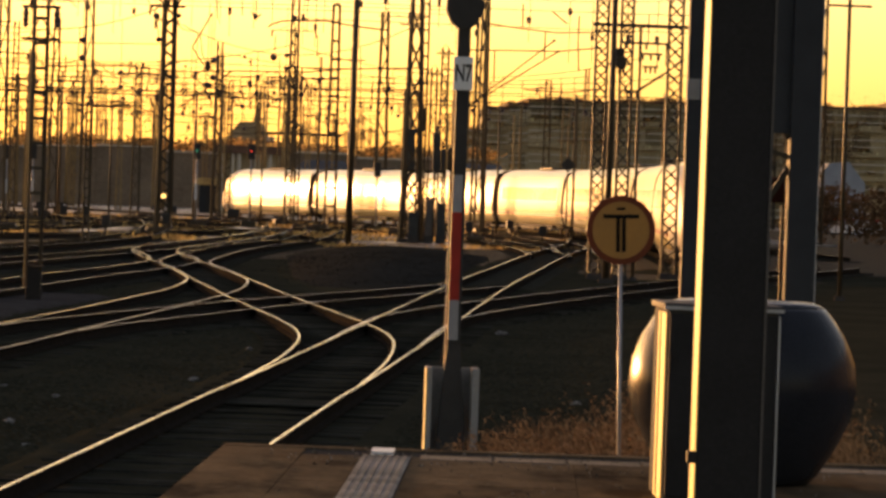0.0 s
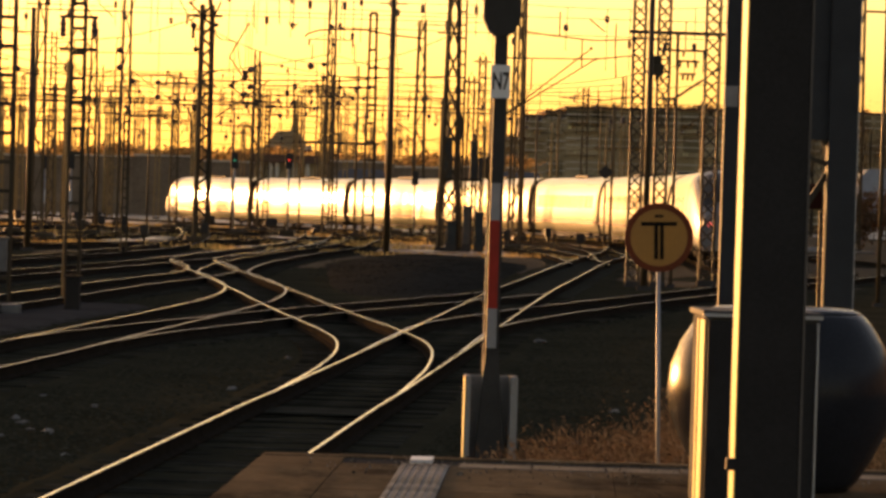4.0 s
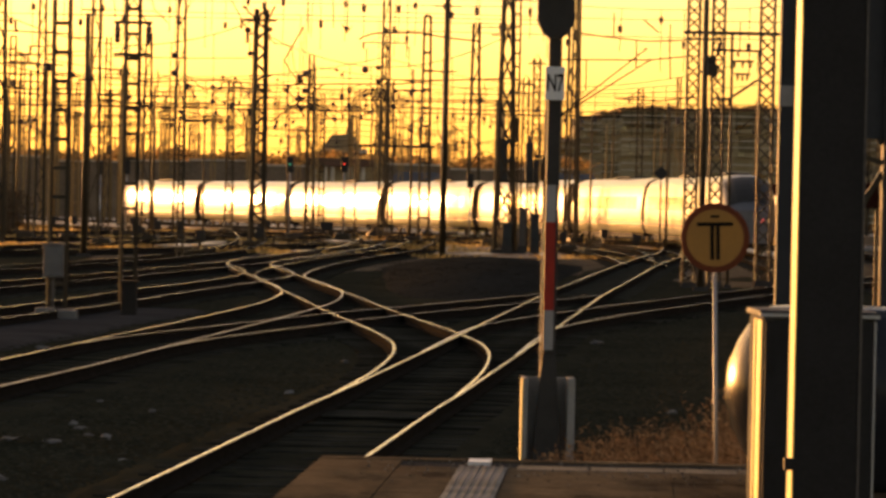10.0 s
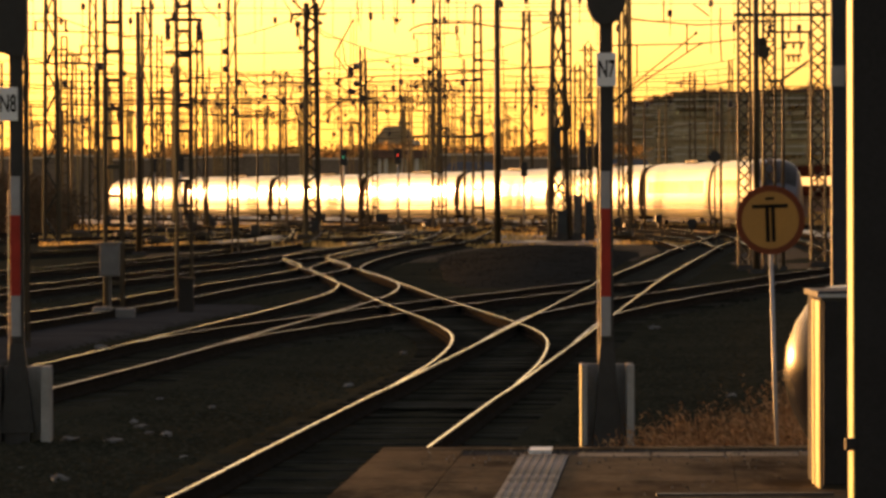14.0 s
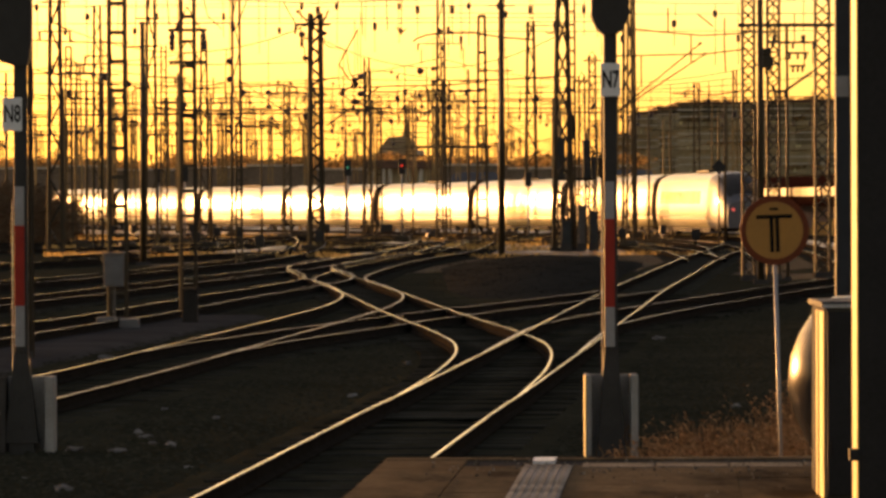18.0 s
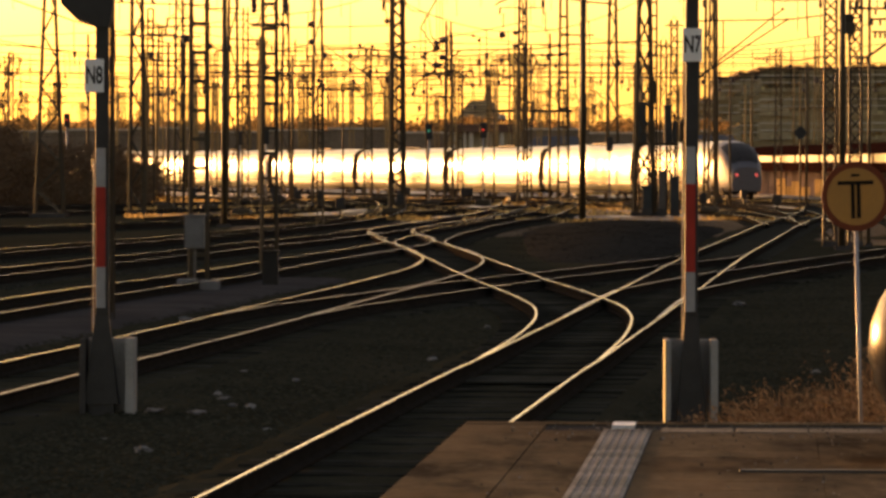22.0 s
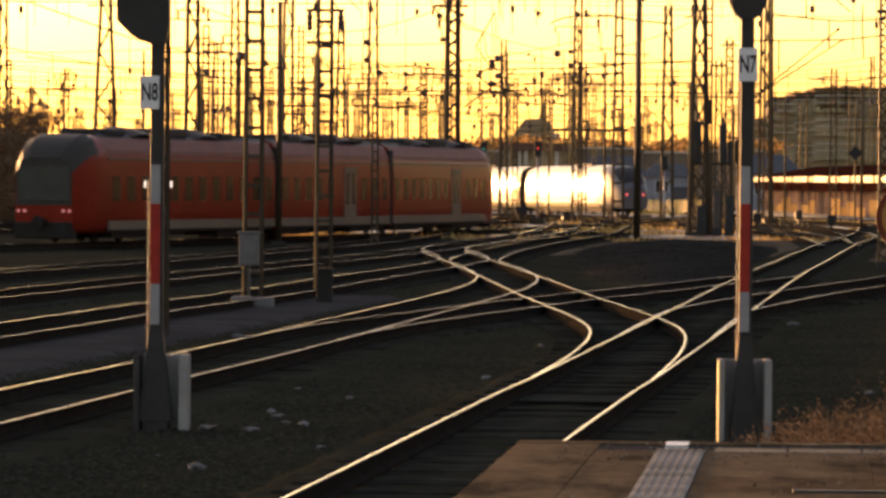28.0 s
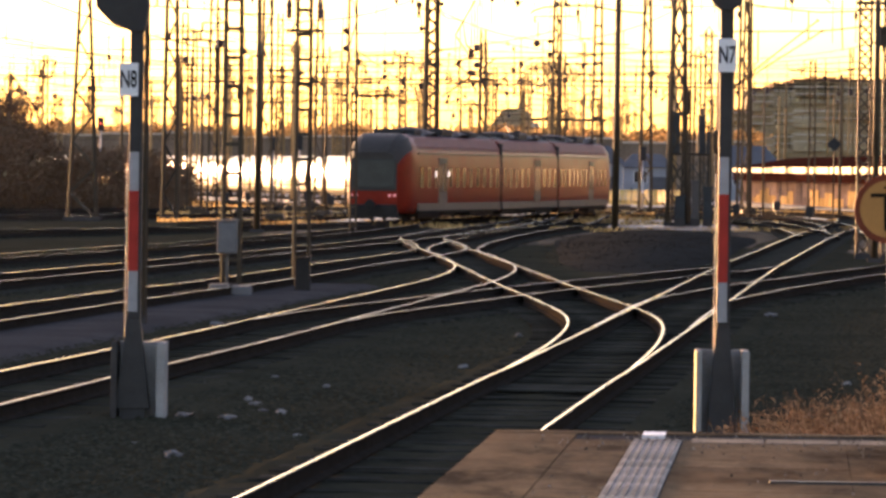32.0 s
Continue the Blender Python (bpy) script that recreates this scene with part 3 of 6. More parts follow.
    b = part("end_block", boxes((0, 0, 0.7, 0.14, 0.42, 0.776)), M_WHITE, plat, "white end block of the guidance strip")
    b.matrix_basis = pose(edge_x(30) + 0.94, 29.98, 0, 0, 0, -slant)
    part("end_kerb", boxes((edge_x(30.4), 30.35, 0.55, 9, 30.6, 0.765), bevel=0.01), M_EDGESLAB, plat)
    part("drain_channel", boxes((1.35, 25.75, 0.752, 2.3, 25.83, 0.772)), M_BLACK, plat)


make_platform()


def platform_grit():
    """Chips of stone and dead leaves scattered over the platform's end."""
    rng = random.Random(61)
    bm = bmesh.new()
    for _ in range(420):
        y = rng.uniform(22, 30.3) if rng.random() < 0.4 else rng.uniform(28.6, 30.5)
        x, r = rng.uniform(edge_x(y) + 0.3, 3.6), rng.uniform(0.004, 0.014)
        a = rng.uniform(0, 6.28)
        ring = [bm.verts.new((x + r * rng.uniform(0.7, 1.3) * math.cos(a + k * 1.57), y + r * rng.uniform(0.7, 1.3) * math.sin(a + k * 1.57), 0.757)) for k in range(4)]
        tip = bm.verts.new((x, y, 0.765 + r * 0.8))
        for k in range(4):
            bm.faces.new((ring[k], ring[(k + 1) % 4], tip))
    tagged(part("grit", bm, M_CHIP), "pale chips of stone on the platform paving", "grit", kind="stuff")


platform_grit()


# ---- near things on the platform ----
def make_column():
    c = thing("steel_column", "black painted steel roof column with sunlit edge", "column", pose(1.792, 18, 0.76))
    bm = boxes((-0.12, -0.15, 0, 0.12, 0.12, 6.2), bevel=0.004)
    part("shaft", bm, M_COLUMN, c)
    part("base_plate", boxes((-0.2, -0.2, 0, 0.2, 0.2, 0.025), bevel=0.004), M_COLUMN, c)
    # Strips laid on the shaft; their pale colours paint its lit edges.
    part("corner_strip", boxes((-0.125, -0.151, 0.02, -0.1205, 0.03, 6.2)), M_SUNGOLD, c, "strip coloured as the sunlit edge")
    part("corner_strip", boxes((0.117, -0.155, 0.02, 0.126, -0.14, 6.2)), M_CABINET, c, "strip coloured as the sunlit edge")
    for z in (0.48, 0.21):
        part("clamp", boxes((-0.155, -0.17, z + 0.2, -0.115, -0.12, z + 0.245), bevel=0.004), M_COLUMN, c)


def make_cabinet():
    c = thing("utility_cabinet", "grey metal utility cabinet on the platform", "cabinet", pose(2.59, 26.3, 0.76))
    part("body", boxes((-0.31, 0, 0.0, 0.31, 0.85, 1.05), bevel=0.012), M_CABINETBODY, c)
    part("lid", boxes((-0.33, -0.02, 1.05, 0.33, 0.87, 1.085), bevel=0.008), M_POST, c, "blue-grey lid")
    part("lid_edge", boxes((-0.33, -0.032, 1.05, 0.33, -0.021, 1.07)), M_GALV, c, "bright lid edge")
    part("door_edge", boxes((0.3, -0.03, 0.02, 0.312, -0.003, 1.03)), M_GALV, c, "bright door edge")
    # Two gold strips paint the sunlight on the cabinet's left face.
    part("side_panel", boxes((-0.316, 0.03, 0.0, -0.311, 0.3, 1.03)), M_SUNGOLD, c, "side strip coloured gold as if sunlit")
    part("corner_trim", boxes((-0.316, 0.4, 0.0, -0.311, 0.5, 1.03)), M_SUNGOLD, c, "corner strip coloured gold as if sunlit")
    part("door", boxes((-0.298, -0.022, 0.02, 0.3, -0.002, 1.03), bevel=0.006), M_COLUMN, c, "dark door panel")
    for z in (0.25, 0.75):
        part("hinge", boxes((-0.27, -0.035, z, -0.245, -0.012, z + 0.07), bevel=0.003), M_COLUMN, c)


def make_bin():
    prof = [(0.40, 0.0), (0.46, 0.06), (0.55, 0.2), (0.64, 0.38), (0.675, 0.55), (0.655, 0.72), (0.60, 0.86), (0.53, 0.97), (0.49, 1.02), (0.47, 1.04)]
    b = thing("grit_container", "glossy black rounded grit container on the platform", "container", spot(102.8, 28.2, 0.76))
    part("tub", lathe(prof, 48), M_GLOSS, b, smooth=True)
    part("lid", lathe([(0.465, 1.035), (0.45, 1.055), (0.4, 1.07), (0.25, 1.08), (0.05, 1.085)], 48), M_GLOSS, b, smooth=True)


def make_round_sign():
    s = thing("prohibition_sign", "round yellow sign with dark red rim on a thin pole", "sign", pose(2.41, 30.75, -0.22, 0, -1.6, 0))
    top = 2.43 + 0.22 - 0.225
    part("pole", lathe([(0.013, 0.0), (0.013, top + 0.1)], 12), M_GALV, s, smooth=True)
    part("plate", disc_y(bmesh.new(), 0.001, 0.222, -0.032, -0.026, top), M_GALV, s)
    part("face", disc_y(bmesh.new(), 0.001, 0.186, -0.038, -0.033, top), M_YELLOW, s, "yellow face")
    part("rim", disc_y(bmesh.new(), 0.184, 0.222, -0.042, -0.032, top), M_RIM, s, "dark red rim")
    part("symbol", boxes((-0.115, -0.042, top + 0.075, 0.115, -0.0385, top + 0.1), (-0.031, -0.042, top - 0.14, -0.006, -0.0385, top + 0.075),
                         (0.006, -0.042, top - 0.14, 0.031, -0.0385, top + 0.075), (-0.028, -0.042, top + 0.128, 0.028, -0.0385, top + 0.145)), M_LETTER, s, "black bar symbol")
    for z in (top - 0.1, top + 0.08):
        part("bracket", boxes((-0.03, -0.027, z, 0.03, 0.02, z + 0.03)), M_GALV, s)


make_column()
make_cabinet()
make_bin()
make_round_sign()


def words(text, size, mat, parent, m, narrow=1.0, name="lettering"):
    cu = bpy.data.curves.new(name, "FONT")
    cu.body, cu.size, cu.extrude, cu.offset = text, size, 0.001, size * 0.02
    cu.align_x, cu.align_y = "CENTER", "CENTER"
    tmp = bpy.data.objects.new(name, cu)
    me = bpy.data.meshes.new_from_object(tmp)
    bpy.data.objects.remove(tmp)
    me.transform(Matrix.Diagonal((narrow, 1, 1, 1)))
    me.materials.append(mat)
    ob = new(name, me)
    ob.parent, ob.matrix_basis = parent, m
    return ob


def make_signal(bearing, dist, text, plate=(121, 0.0), board=(592, 522, 366, 300), guard=0.0, head=(-0.165, 0.165, 40, 8), bright_edge=True):
    """Main signal mast: lamp head, number plate, white-red-white mast board, concrete guards round the foot."""
    s = thing("signal_mast", "black signal mast with red and white board, plate " + text, "railway signal", spot(bearing, dist, GROUND), group="platform signals")
    k = dist / 42
    h = lambda v: 2.43 - GROUND - (v - 325) * dist / 8500
    w = 0.058 * k
    part("foot", boxes((-0.11 * k, -0.1, -0.1, 0.11 * k, 0.1, 0.25)), M_BLACK, s)
    bm = bmesh.new()
    lo = [bm.verts.new((x, y, 0.1)) for x, y in ((-0.15 * k, -0.12), (0.15 * k, -0.12), (0.15 * k, 0.12), (-0.15 * k, 0.12))]
    hi = [bm.verts.new((x, y, h(600))) for x, y in ((-w, -0.06), (w, -0.06), (w, 0.06), (-w, 0.06))]
    for q in range(4):
        bm.faces.new((lo[q], lo[(q + 1) % 4], hi[(q + 1) % 4], hi[q]))
    part("mast_foot", bm, M_BLACK, s)
    part("mast", boxes((-w, -0.06, h(600), w, 0.06, h(18)), bevel=0.008), M_BLACK, s)
    for mat, a, b in ((M_BOARD, board[0], board[1]), (M_RED, board[1], board[2]), (M_BOARD, board[2], board[3])):
        part("mast_board", boxes((-w + 0.006, -0.072, h(a), w * 0.55, -0.064, h(b))), mat, s, "white board" if mat is M_BOARD else "red board")
    part("number_plate", boxes((plate[1] - 0.085 * k, -0.09, h(plate[0] + 29), plate[1] + 0.085 * k, -0.08, h(plate[0] - 30)), bevel=0.003), M_WHITE, s, "white plate lettered " + text)
    words(text, 0.21 * k, M_LETTER, s, pose(plate[1], -0.0925, h(plate[0]), 90), 0.56)
    bm = bmesh.new()
    x0, x1, low, full = head[0] * k, head[1] * k, h(head[2]), h(head[3])
    lip = 0.28 * (full - low)
    prof = [(-w, low), (w, low), (w + 0.5 * (x1 - w), low + lip), (x1, full), (x1, h(-190)), (x0, h(-190)), (x0, full), (x0 + 0.45 * (-w - x0), low + lip * 1.2)]
    a = [bm.verts.new((x, -0.1, z)) for x, z in prof]
    b = [bm.verts.new((x, 0.16, z)) for x, z in prof]
    bm.faces.new(a)
    bm.faces.new(b[::-1])
    for q in range(8):
        bm.faces.new((a[q], b[q], b[(q + 1) % 8], a[(q + 1) % 8]))
    case = part("signal_head", bm, M_BLACK, s, "black lamp housing seen from in front")
    for z in (h(-40), h(-90), h(-140)):
        part("hood", lathe([(0.05 * k, 0.0), (0.055 * k, 0.06), (0.05 * k, 0.12)], 14), M_BLACK, case).matrix_basis = pose(0, -0.1, z, 90)
    for x, t in ((-0.232 * k + guard, 0.05), (0.165 * k + guard, 0.065 if bright_edge else 0.08)):
        part("concrete_guard", boxes((x, -0.2, 0.0, x + t * k, 0.2, h(641)), bevel=0.01), M_CONCRETE if bright_edge or x > 0 else M_FOOTING, s, "concrete guard slab")
    part("guard_back", boxes((-0.18 * k + guard, 0.15, 0.0, 0.166 * k + guard, 0.2, h(642)), bevel=0.006), M_CONCRETE, s, "concrete back slab")
    x = -0.236 * k + guard
    # Added strip, gold and turned to the sun, imitates the lit concrete edge.
    if bright_edge:
        part("edge_strip", boxes((-0.004, -0.018, 0.02, 0.004, 0.018, h(642))), M_SUNGOLD, s, "added gold strip for the sunlit slab edge").matrix_basis = pose(x, -0.19, 0, 0, 0, 14)
    part("cable_pipe", lathe([(0.005, 0.1), (0.005, h(330))], 8), M_GALV, s).matrix_basis = pose(-w - 0.02, -0.03, 0)
    return s


make_signal(42.1, 42.0, "N7")
make_signal(-80.6, 50.0, "N8", (178, -0.08), (588, 516, 374, 305), 0.057, (-0.36, 0.1, 92, 50), False)


# ---- masts of the overhead line ----
def lattice_mast(bearing, dist, height, width, top=None, bays=None, arms=(), style="x", name="lattice_mast", footing=0.16, rz=0.0, iron=None):
    """Four angle-iron legs, tapering, with rungs or crossed braces, on a concrete footing; cross arms with insulators."""
    m = thing(name, "dark weathered steel lattice mast of the overhead line", "catenary mast", spot(bearing, dist, GROUND, rz), group="overhead line masts")
    top = width * 0.6 if top is None else top
    a = iron or max(0.055, min(0.16, width * 0.18))
    # Haze by distance: steel colour gets paler and warmer farther off.
    steel = M_FARHAZESTEEL if dist > 400 else M_HAZESTEEL if dist > 255 else M_STEEL
    part("footing", boxes((-width * 0.65, -width * 0.65, -0.15, width * 0.65, width * 0.65, footing), bevel=0.02), M_FOOTING, m)
    depth = 0.6
    leg = []
    for sx, sy in ((-1, -1), (1, -1), (1, 1), (-1, 1)):
        p, q = Vector((sx * width / 2, sy * width * depth / 2, footing - 0.1)), Vector((sx * top / 2, sy * top * depth / 2, height))
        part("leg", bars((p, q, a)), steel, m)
        leg.append((p, q))
    bays = bays or max(4, int(height / (width * 1.6)))
    braces = []
    for k in range(bays):
        f, g = k / bays, (k + 1) / bays
        for (p, q), (r, s) in ((leg[0], leg[1]), (leg[3], leg[2])):
            if style == "x":
                braces.append((p.lerp(q, f), r.lerp(s, g), a * 0.6))
                braces.append((r.lerp(s, f), p.lerp(q, g), a * 0.6))
            elif style == "z":
                braces.append((p.lerp(q, f), r.lerp(s, g), a * 0.6) if k % 2 else (r.lerp(s, f), p.lerp(q, g), a * 0.6))
            else:
                braces.append((p.lerp(q, g), r.lerp(s, g), a * 0.7, a * 1.2))
        for (p, q), (r, s) in ((leg[0], leg[3]), (leg[1], leg[2])):
            braces.append((p.lerp(q, f), r.lerp(s, g), a * 0.6))
    if dist < 170:
        for row in braces:
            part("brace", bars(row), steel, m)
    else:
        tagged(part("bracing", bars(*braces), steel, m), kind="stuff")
    for z, left, right in arms:
        arm = part("cross_arm", bars(((-left, 0, z), (right, 0, z), 0.07), ((-left * 0.7, 0, z), (0, 0, z + 0.5), 0.03), ((right * 0.7, 0, z), (0, 0, z + 0.5), 0.03)), steel, m)
        for x in (-left + 0.08, right - 0.08):
            if abs(x) > width:
                part("insulator", lathe([(0.03, -0.45), (0.08, -0.4), (0.05, -0.34), (0.08, -0.28), (0.05, -0.22), (0.08, -0.16), (0.03, 0.0)], 8, centre=(x, 0, z)), M_CERAMIC, arm)
    return m


def pole(bearing, dist, height, radius, arms=(), mat=None, label="slim dark steel pole of the yard", name="steel_pole"):
    m = thing(name, label, "pole", spot(bearing, dist, GROUND), group="yard poles")
    part("shaft", lathe([(radius, -0.1), (radius * 0.95, height * 0.5), (radius * 0.8, height)], 10), mat or (M_FARHAZESTEEL if dist > 400 else M_HAZESTEEL if dist > 255 else M_STEEL), m, smooth=True)
    part("footing", boxes((-radius * 2.2, -radius * 2.2, -0.15, radius * 2.2, radius * 2.2, 0.1)), M_FOOTING, m)
    for z, left, right in arms:
        part("cross_arm", bars(((-left, 0, z), (right, 0, z), 0.06)), M_STEEL, m)
    return m


MASTS = [
    # bearing, distance, height, foot width, top width, style, arms
    (-60.5, 100, 11.5, 0.36, 0.30, "rung", ((9.0, 0.9, 0.9),)),
    (-45.8, 105, 11.5, 0.33, 0.26, "rung", ((6.3, 0.42, 0.42), (5.6, 0.4, 0.4))),
    (6.5, 325, 13.4, 0.45, 0.3, "x", ((13.1, 1.5, 1.6),)),
    (8.0, 318, 10.4, 0.5, 0.4, "z", ((9.6, 0.8, 0.6),)),
    (15.4, 330, 15.2, 0.75, 0.42, "rung", ()),
    (25.6, 350, 15.6, 0.9, 0.42, "z", ((15.3, 0.5, 1.8),)),
    (32.2, 232, 13.0, 0.95, 0.4, "x", ((10.5, 0.8, 0.4),)),
    (34.0, 236, 13.0, 0.4, 0.34, "rung", ()),
    (36.2, 262, 9.2, 0.4, 0.3, "z", ((8.9, 0.5, 0.5),)),
    (38.4, 258, 10.2, 0.42, 0.34, "x", ((9.9, 0.5, 0.5),)),
]
MASTS += [
    (60.1, 300, 9.7, 0.4, 0.32, "z", ((9.2, 0.8, 0.4),)),
    (-79.7, 78, 9.0, 0.2, 0.17, "rung", ()),
    (-73.4, 230, 13.2, 0.72, 0.42, "z", ((10.6, 0.8, 0.8), (12.0, 0.7, 0.7))),
    (-70.6, 260, 10.8, 0.4, 0.3, "rung", ((9.8, 0.9, 0.9),)),
    (-64.6, 250, 12.6, 0.5, 0.32, "z", ((10.0, 0.7, 0.8),)),
    (-35.2, 180, 5.4, 0.22, 0.2, "rung", ()),
    (-25.2, 300, 9.6, 0.5, 0.35, "x", ((9.0, 1.2, 1.2), (9.5, 0.7, 0.7))),
    (-6.0, 360, 10.4, 0.4, 0.3, "rung", ((9.6, 1.0, 1.0),)),
    (-50.8, 300, 12.2, 0.4, 0.3, "z", ((10.2, 1.2, 0.8),)),
]
for b, d, h, w, tw, st, ar in MASTS:
    lattice_mast(b, d, h, w, tw, None, ar, st)
lattice_mast(-19.2, 245, 12.0, 0.66, 0.5, 22, ((11.4, 1.1, 0.7), (10.7, 0.8, 0.5), (8.6, 0.6, 0.6)), "z", iron=0.2)
POLES = [(19.5, 210, 11.8, 0.14), (-55.2, 190, 9.6, 0.12), (73.4, 145, 11.0, 0.1), (79.0, 150, 8.0, 0.05), (18.95, 214, 8.85, 0.06), (42.4, 150, 7.1, 0.05), (50.1, 280, 7.6, 0.07), (-66.9, 280, 9.5, 0.1),
         (122.5, 130, 8.6, 0.06), (-30.5, 290, 6.8, 0.07), (-13.0, 330, 9.0, 0.08), (1.0, 340, 9.6, 0.07), (12.6, 345, 12, 0.1), (40.6, 250, 9.5, 0.12),
         (66.0, 260, 8.0, 0.08), (-83.6, 300, 10.5, 0.1), (-41.0, 310, 9.4, 0.1)]
for b, d, h, r in POLES:
    pole(b, d, h, r, ((9.72, 0.25, 0.65), (8.62, 0.62, 0.62), (6.94, 0.35, 0.25), (6.07, 0.62, 0.25)) if b == -55.2 else ((h * 0.93, 0.6, 0.6),) if h > 8.5 else ())


for b, d, w, n in ((70.9, 150, 0.37, 30), (76.1, 150, 0.37, 26), (86.3, 155, 0.45, 26)):
    lattice_mast(b, d, 11.5, w, w, n, (), "x", iron=0.07)


lattice_mast(-91.6, 220, 10.75, 1.3, 0.42, 9, ((10.45, 0.85, 0.7),), "z", iron=0.1)


def portal():
    """Beam across the three near masts, with its arms, strut and line switch."""
    p = thing("portal_beam", "dark steel portal beam across lattice masts", "overhead line", pose(0, 149.6, 0))
    part("beam", bars(((10.3, 0, 7.72), (13.5, 0, 7.72), 0.11)), M_STEEL, p)
    part("lower_chord", bars(((10.35, 0, 7.5), (11.6, 0, 7.5), 0.05)), M_STEEL, p)
    for x0, x1, z in ((11.25, 12.75, 7.18), (11.8, 12.5, 6.85), (11.9, 12.4, 6.45), (11.35, 11.85, 5.65)):
        arm = part("arm", bars(((x0, 0, z), (x1, 0, z), 0.07)), M_STEEL, p)
        for x in (x0 + 0.1, (x0 + x1) / 2, x1 - 0.1):
            part("insulator", lathe([(0.02, -0.2), (0.045, -0.17), (0.03, -0.13), (0.045, -0.09), (0.03, -0.05), (0.02, 0.0)], 8, centre=(x, 0, z)), M_CERAMIC, arm)
    part("strut", bars(((11.72, 0, 5.65), (12.6, 0, 6.26), 0.08), ((12.6, 0, 6.26), (13.2, 0, 6.7), 0.05)), M_STEEL, p)
    for x, z0, z1 in ((11.78, 6.6, 7.7), (12.35, 6.45, 7.18), (12.62, 6.5, 7.2), (12.05, 7.2, 8.1)):
        part("hanger", bars(((x, 0, z0), (x, 0, z1), 0.035)), M_STEEL, p)
    s = thing("mast_switch", "dark line switch box clamped between masts", "line switch", pose(11.15, 149.4, 6.38))
    part("case", boxes((-0.2, -0.1, 0.0, 0.22, 0.12, 0.36), bevel=0.03), M_STEEL, s)
    part("cap", boxes((-0.12, -0.08, 0.36, 0.16, 0.1, 0.62), bevel=0.03), M_STEEL, s)
    part("clamp", bars(((-0.35, 0.05, 0.12), (0.45, 0.05, 0.12), 0.06), ((-0.3, 0.05, 0.5), (0.4, 0.05, 0.5), 0.05)), M_STEEL, s)
    for x in (-0.15, 0.0, 0.15):
        part("insulator", lathe([(0.03, -0.18), (0.05, -0.12), (0.03, -0.06), (0.03, 0.0)], 8, centre=(x, 0, 0)), M_CERAMIC, s)


portal()


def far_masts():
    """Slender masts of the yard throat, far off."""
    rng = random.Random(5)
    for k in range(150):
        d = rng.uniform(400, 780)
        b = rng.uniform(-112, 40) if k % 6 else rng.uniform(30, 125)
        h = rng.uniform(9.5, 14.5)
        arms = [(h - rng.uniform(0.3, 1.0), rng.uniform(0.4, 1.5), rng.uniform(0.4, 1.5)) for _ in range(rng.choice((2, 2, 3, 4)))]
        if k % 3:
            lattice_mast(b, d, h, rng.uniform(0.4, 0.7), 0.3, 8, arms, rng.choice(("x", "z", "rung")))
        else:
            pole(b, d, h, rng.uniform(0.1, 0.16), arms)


far_masts()


# ---- wires ----
def wire_path(bm, pts, r, axis=(0, 0, 1)):
    """One bent wire, four-sided, through the points."""
    pts = [Vector(p) for p in pts]
    rings = []
    for i, p in enumerate(pts):
        d = (pts[min(i + 1, len(pts) - 1)] - pts[max(i - 1, 0)]).normalized()
        s = d.cross(Vector(axis)).normalized()
        u = s.cross(d)
        rings.append([bm.verts.new(p + s * a * r / 2 + u * b * r / 2) for a, b in ((-1, -1), (1, -1), (1, 1), (-1, 1))])
    for a, b in zip(rings, rings[1:]):
        for k in range(4):
            bm.faces.new((a[k], a[(k + 1) % 4], b[(k + 1) % 4], b[k]))
    bm.faces.new(rings[0][::-1])
    bm.faces.new(rings[-1])


def cross_span(x0, x1, y, z, seed, r):
    """Carrying wires slung across the tracks, with droppers and insulators."""
    rng = random.Random(seed)
    s = thing("cross_span", "thin dark cross-span wires over the tracks with insulators", "overhead wire", pose(0, y, terrain(y)), group="cross spans")
    n = 12
    for lift, sag in ((3.2, 1.6), (1.1, 0.12), (0.0, 0.06)):
        bm = bmesh.new()
        wire_path(bm, [(x0 + (x1 - x0) * i / n, 0, z + lift - sag * 4 * (i / n) * (1 - i / n)) for i in range(n + 1)], r * 0.8)
        part("span_wire", bm, M_WIRE, s)
    x = x0 + rng.uniform(1, 3)
    while x < x1 - 1:
        f = (x - x0) / (x1 - x0)
        hi = z + 3.2 - 1.6 * 4 * f * (1 - f)
        bm = bmesh.new()
        bar(bm, (x, 0, z - rng.uniform(0.0, 2.4 if z > 11 else 1.3)), (x + rng.uniform(-0.1, 0.1), 0, hi), r * 0.8)
        d = part("dropper", bm, M_WIRE, s)
        zz = z + rng.choice((-0.5, 0.4, 1.0))
        q = r * rng.uniform(1.2, 1.9)
        if rng.random() < 0.8:
            part("insulator", lathe([(q, -0.22), (q * 2, -0.18), (q * 1.3, -0.1), (q * 2, -0.02), (q * 1.3, 0.06), (q * 2, 0.14), (q, 0.2)], 8, centre=(x, 0, zz)), M_CERAMIC, d)
        x += rng.uniform(1.2, 3.2) if z > 11 else rng.uniform(2.4, 6.5)


